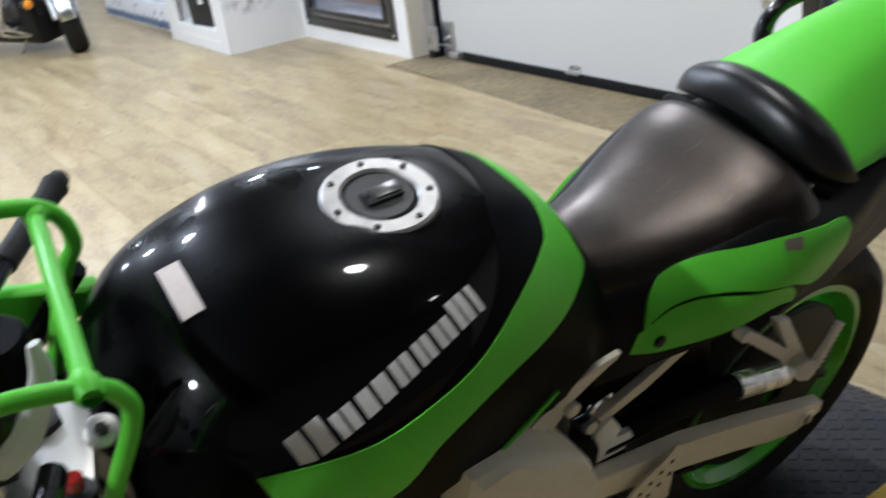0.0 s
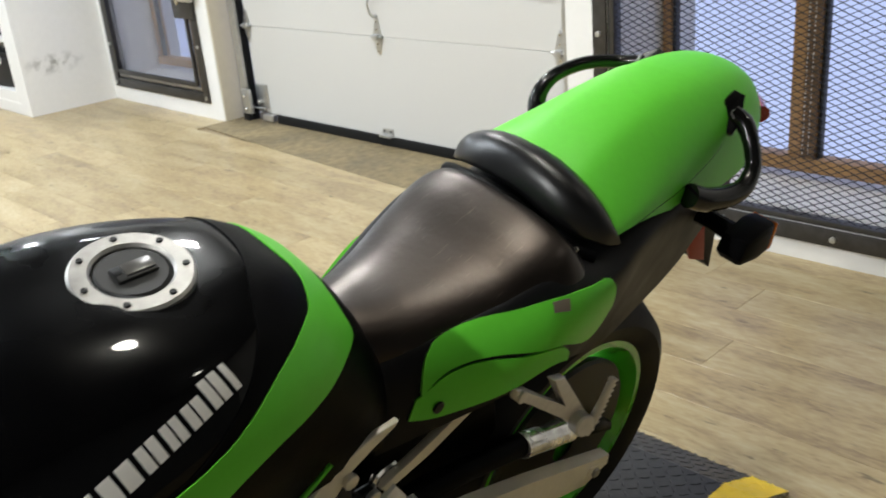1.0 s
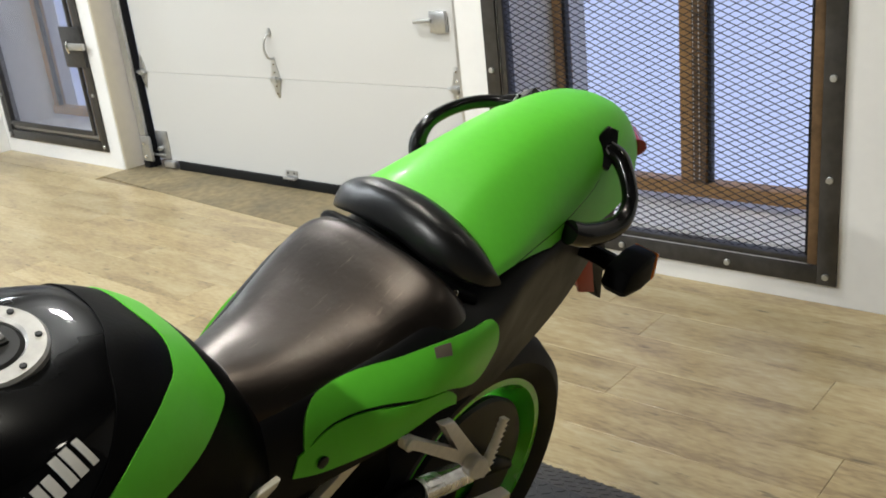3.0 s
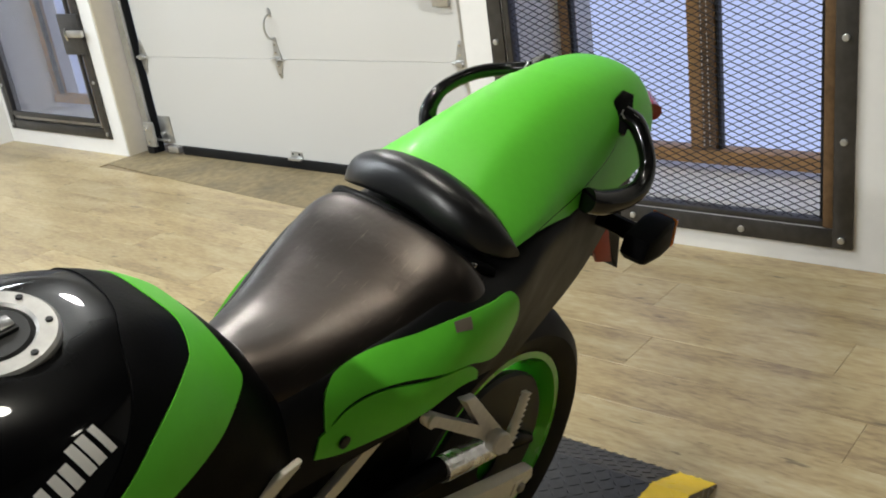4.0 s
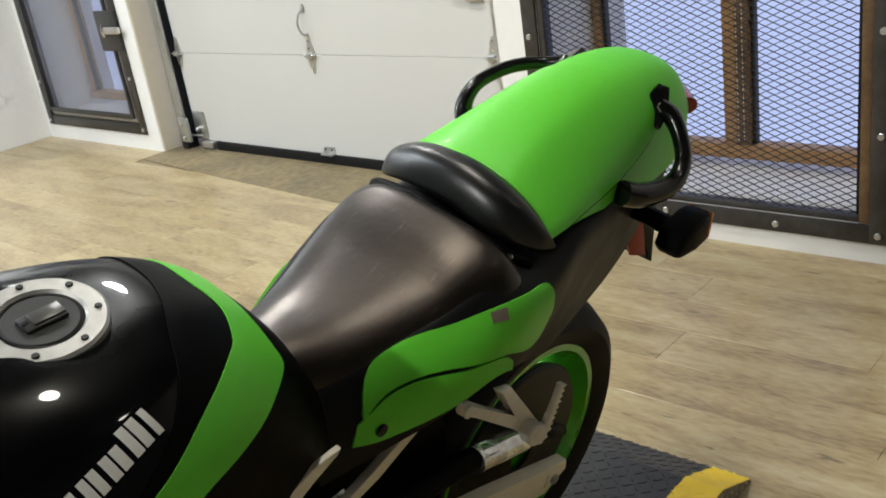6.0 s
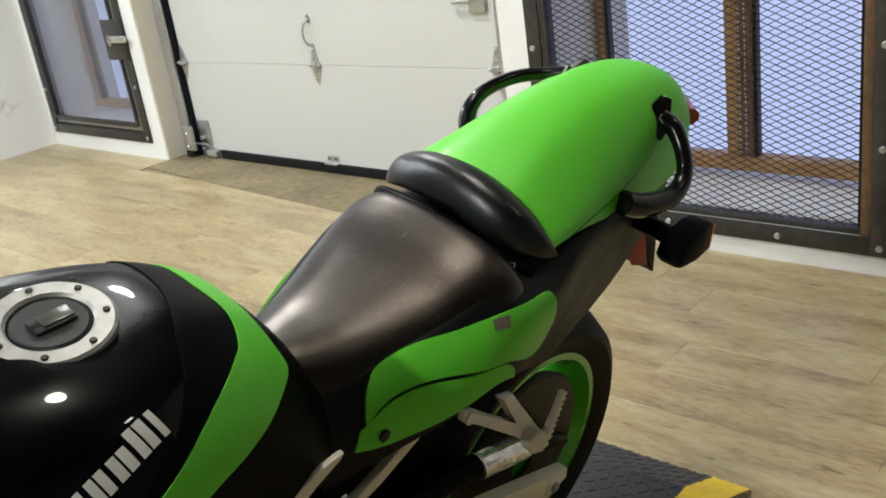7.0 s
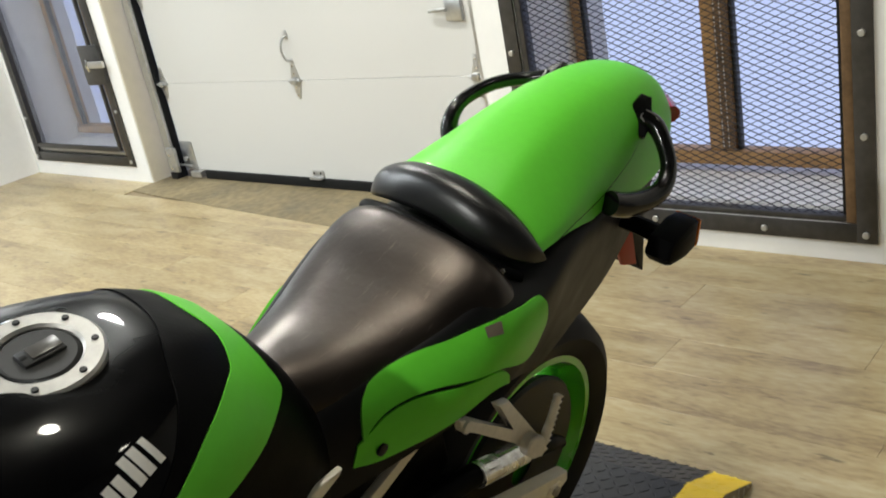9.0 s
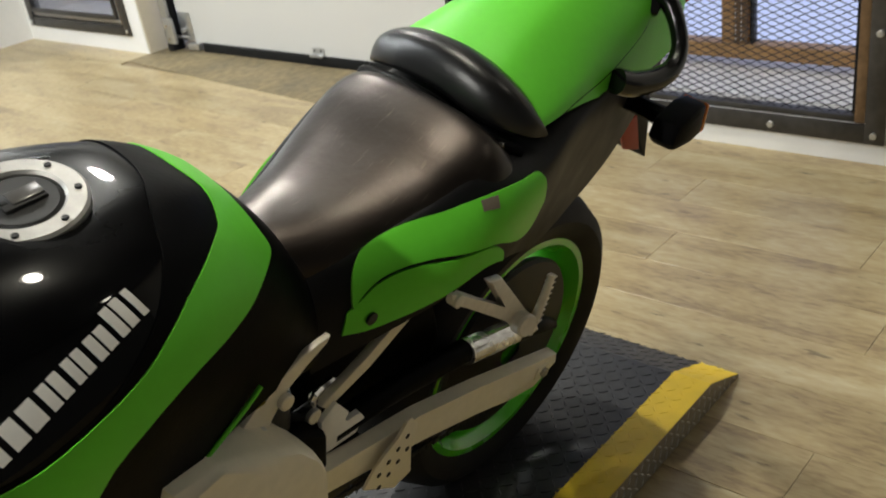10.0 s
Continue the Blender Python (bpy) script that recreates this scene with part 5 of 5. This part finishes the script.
for s in (-0.085, 0.085):
    part("fork_leg", steered(tube([(0.03, s, 0.30), (-0.12, s, 0.62), (-0.26, s, 0.92)], 0.026, 14, 4)), ALU, bike2, "chrome fork leg")
    sg = part("turn_signal", lathe([(-0.05, 0.006), (-0.04, 0.03), (0.0, 0.036), (0.03, 0.036)], "x", 16, centre=(0.0, s * 2.2, 0.665)), GLOSS, bike2, "black turn signal")
    part("lens", lathe([(0.03, 0.035), (0.05, 0.028), (0.058, 0.004)], "x", 16, centre=(0.0, s * 2.2, 0.665)), ORANGE, sg, "amber lens")
    part("signal_arm", tube([(-0.02, s * 2.0, 0.665), (-0.12, s, 0.70)], 0.010, 8), CHROME, bike2)
part("headlight", lathe([(-0.16, 0.02), (-0.12, 0.07), (0.0, 0.09), (0.02, 0.085), (0.03, 0.01)], "x", 28, centre=(-0.08, 0, 0.80)), CHROME, bike2, "chrome headlight shell")
part("radiator", box(-0.30, -0.24, -0.13, 0.13, 0.33, 0.68, 0.01), DARK, bike2, "black radiator")
part("engine", box(-1.05, -0.30, -0.20, 0.20, 0.09, 0.70, 0.05), DARK, bike2, "dark engine")
part("fuel_tank", tube([(-0.22, 0, 0.80), (-0.40, 0, 0.86), (-0.75, 0, 0.82), (-0.95, 0, 0.72)], [0.08, 0.14, 0.13, 0.05], 20, 6), RED, bike2, "dark red fuel tank")
part("seat", tube([(-0.92, 0, 0.70), (-1.15, 0, 0.68), (-1.45, 0, 0.74)], [0.09, 0.13, 0.08], 16, 5, flat=0.5), LEATHER, bike2)
for s, z in ((0.17, 0.30), (0.20, 0.42)):
    part("exhaust_pipe", tube([(-0.34, 0.10, 0.55), (-0.26, s, 0.48), (-0.34, s + 0.02, z), (-0.9, s + 0.02, z - 0.05), (-1.7, s + 0.02, z - 0.02)], 0.032, 14, 6), GLOSS, bike2, "black exhaust pipe")
    part("crash_bar", tube([(-0.30, -0.12, 0.62), (-0.36 - s + 0.17, -0.32, 0.56), (-0.44 - 3 * (s - 0.17), -0.37, 0.34 - 0.6 * (z - 0.3)), (-0.42, -0.18, 0.17)], 0.015, 10, 6), CHROME, bike2, "chrome crash bar")
part("engine_cover", lathe([(-0.27, 0.01), (-0.27, 0.06), (-0.24, 0.10), (-0.19, 0.12)], "y", 28, centre=(-0.56, 0, 0.40)), STEEL, bike2, "dark round engine cover")
lamp2 = part("guard_lamp", lathe([(-0.05, 0.006), (-0.04, 0.035), (0.0, 0.042), (0.03, 0.042)], "x", 16, centre=(-0.22, -0.24, 0.46)), GLOSS, bike2, "black lamp on the crash bar")
part("lens", lathe([(0.03, 0.041), (0.05, 0.032), (0.058, 0.004)], "x", 16, centre=(-0.22, -0.24, 0.46)), AMBER, lamp2, "amber lens")
part("footboard", box(-0.75, -0.45, -0.34, -0.20, 0.26, 0.285, 0.008), CHROME, bike2, "chrome footboard")
part("side_stand", tube([(-0.50, -0.16, 0.24), (-0.54, -0.20, 0.12), (-0.60, -0.26, 0.0)], 0.012, 10, 4), CHROME, bike2, "chrome side stand")
rw = part("rear_tyre", lathe([(-0.07, 0.20), (-0.085, 0.24), (-0.07, 0.29), (0, 0.315), (0.07, 0.29), (0.085, 0.24), (0.07, 0.20)], "y", 48, centre=(-1.62, 0, 0.315)), RUBBER, bike2)
part("rim", lathe([(-0.07, 0.205), (-0.05, 0.05), (0.05, 0.05), (0.07, 0.205)], "y", 32, centre=(-1.62, 0, 0.315)), ALU, rw)

# ---- ceiling lamps, the last one an added fill ----
for x, y, power in LAMPS:
    fix = thing("ceiling_lamp", pose(x, y, TOP), "round white ceiling spot lamp or added fill lamp", "ceiling lamp", "ceiling lamps")
    part("trim_ring", lathe([(0.0, 0.115), (-0.012, 0.112), (-0.014, 0.092), (0.0, 0.088)], "z", 32), TRIM, fix)
    d = bpy.data.lights.new("lamp", "AREA")
    d.shape, d.size, d.energy, d.color = "DISK", 0.20, LAMP_WATTS * power, LAMP_COOL if x < 2.2 else LAMP_WARM if x > 4 and y > -3 else LAMP_COLOUR
    new("lamp_light", d).matrix_world = pose(x, y, TOP - 0.012)

# ---- floor planks ----
PW, PL = 0.182, 1.22
rng = random.Random(7)
kinds = {}
rest = bmesh.new()
count = 0
for j in range(int((-0.21 - Y0) / PW) + 1):
    y1 = -0.21 - j * PW
    y0 = max(y1 - PW, Y0)
    x = X0 - rng.random() * PL
    while x < X1:
        a, b = max(x, X0), min(x + PL, X1)
        x += PL
        if b - a < 0.02:
            continue
        near = -2.6 < (a + b) / 2 < 6.0 and y1 > -3.2
        if near:
            key = (round(b - a, 3), round(y1 - y0, 3))
            if key not in kinds:
                w, h, c = key[0] / 2 - 0.0003, key[1] / 2 - 0.0003, 0.0009
                bm = bmesh.new()
                skin([[(-w, -h, -0.005), (w, -h, -0.005), (w, h, -0.005), (-w, h, -0.005)], [(-w, -h, -c), (w, -h, -c), (w, h, -c), (-w, h, -c)], [(-w + c, -h + c, 0), (w - c, -h + c, 0), (w - c, h - c, 0), (-w + c, h - c, 0)]], bm, loop=True)
                bm.verts.ensure_lookup_table()
                bm.faces.new([bm.verts[i] for i in (8, 9, 10, 11)])
                kinds[key] = mesh_of(bm, "plank")
                kinds[key].materials.append(PLANK)
            ob = new("plank", kinds[key])
            ob.parent = floor
            ob.location = ((a + b) / 2, (y0 + y1) / 2, 0)
            count += 1
        else:
            box(a + 0.0002, b - 0.0002, y0 + 0.0002, y1 - 0.0002, -0.005, 0.0, 0.0, rest)
tagged(part("far_planks", rest, PLANK, floor, smooth=False), kind="stuff")
for xa, xb in ((X0, -0.001), (2.786, X1)):
    part("edge_plank", box(xa, xb, -0.2095, -0.001 if xa < 0 else RY - 0.001, -0.005, 0.0), PLANK, floor, smooth=False)
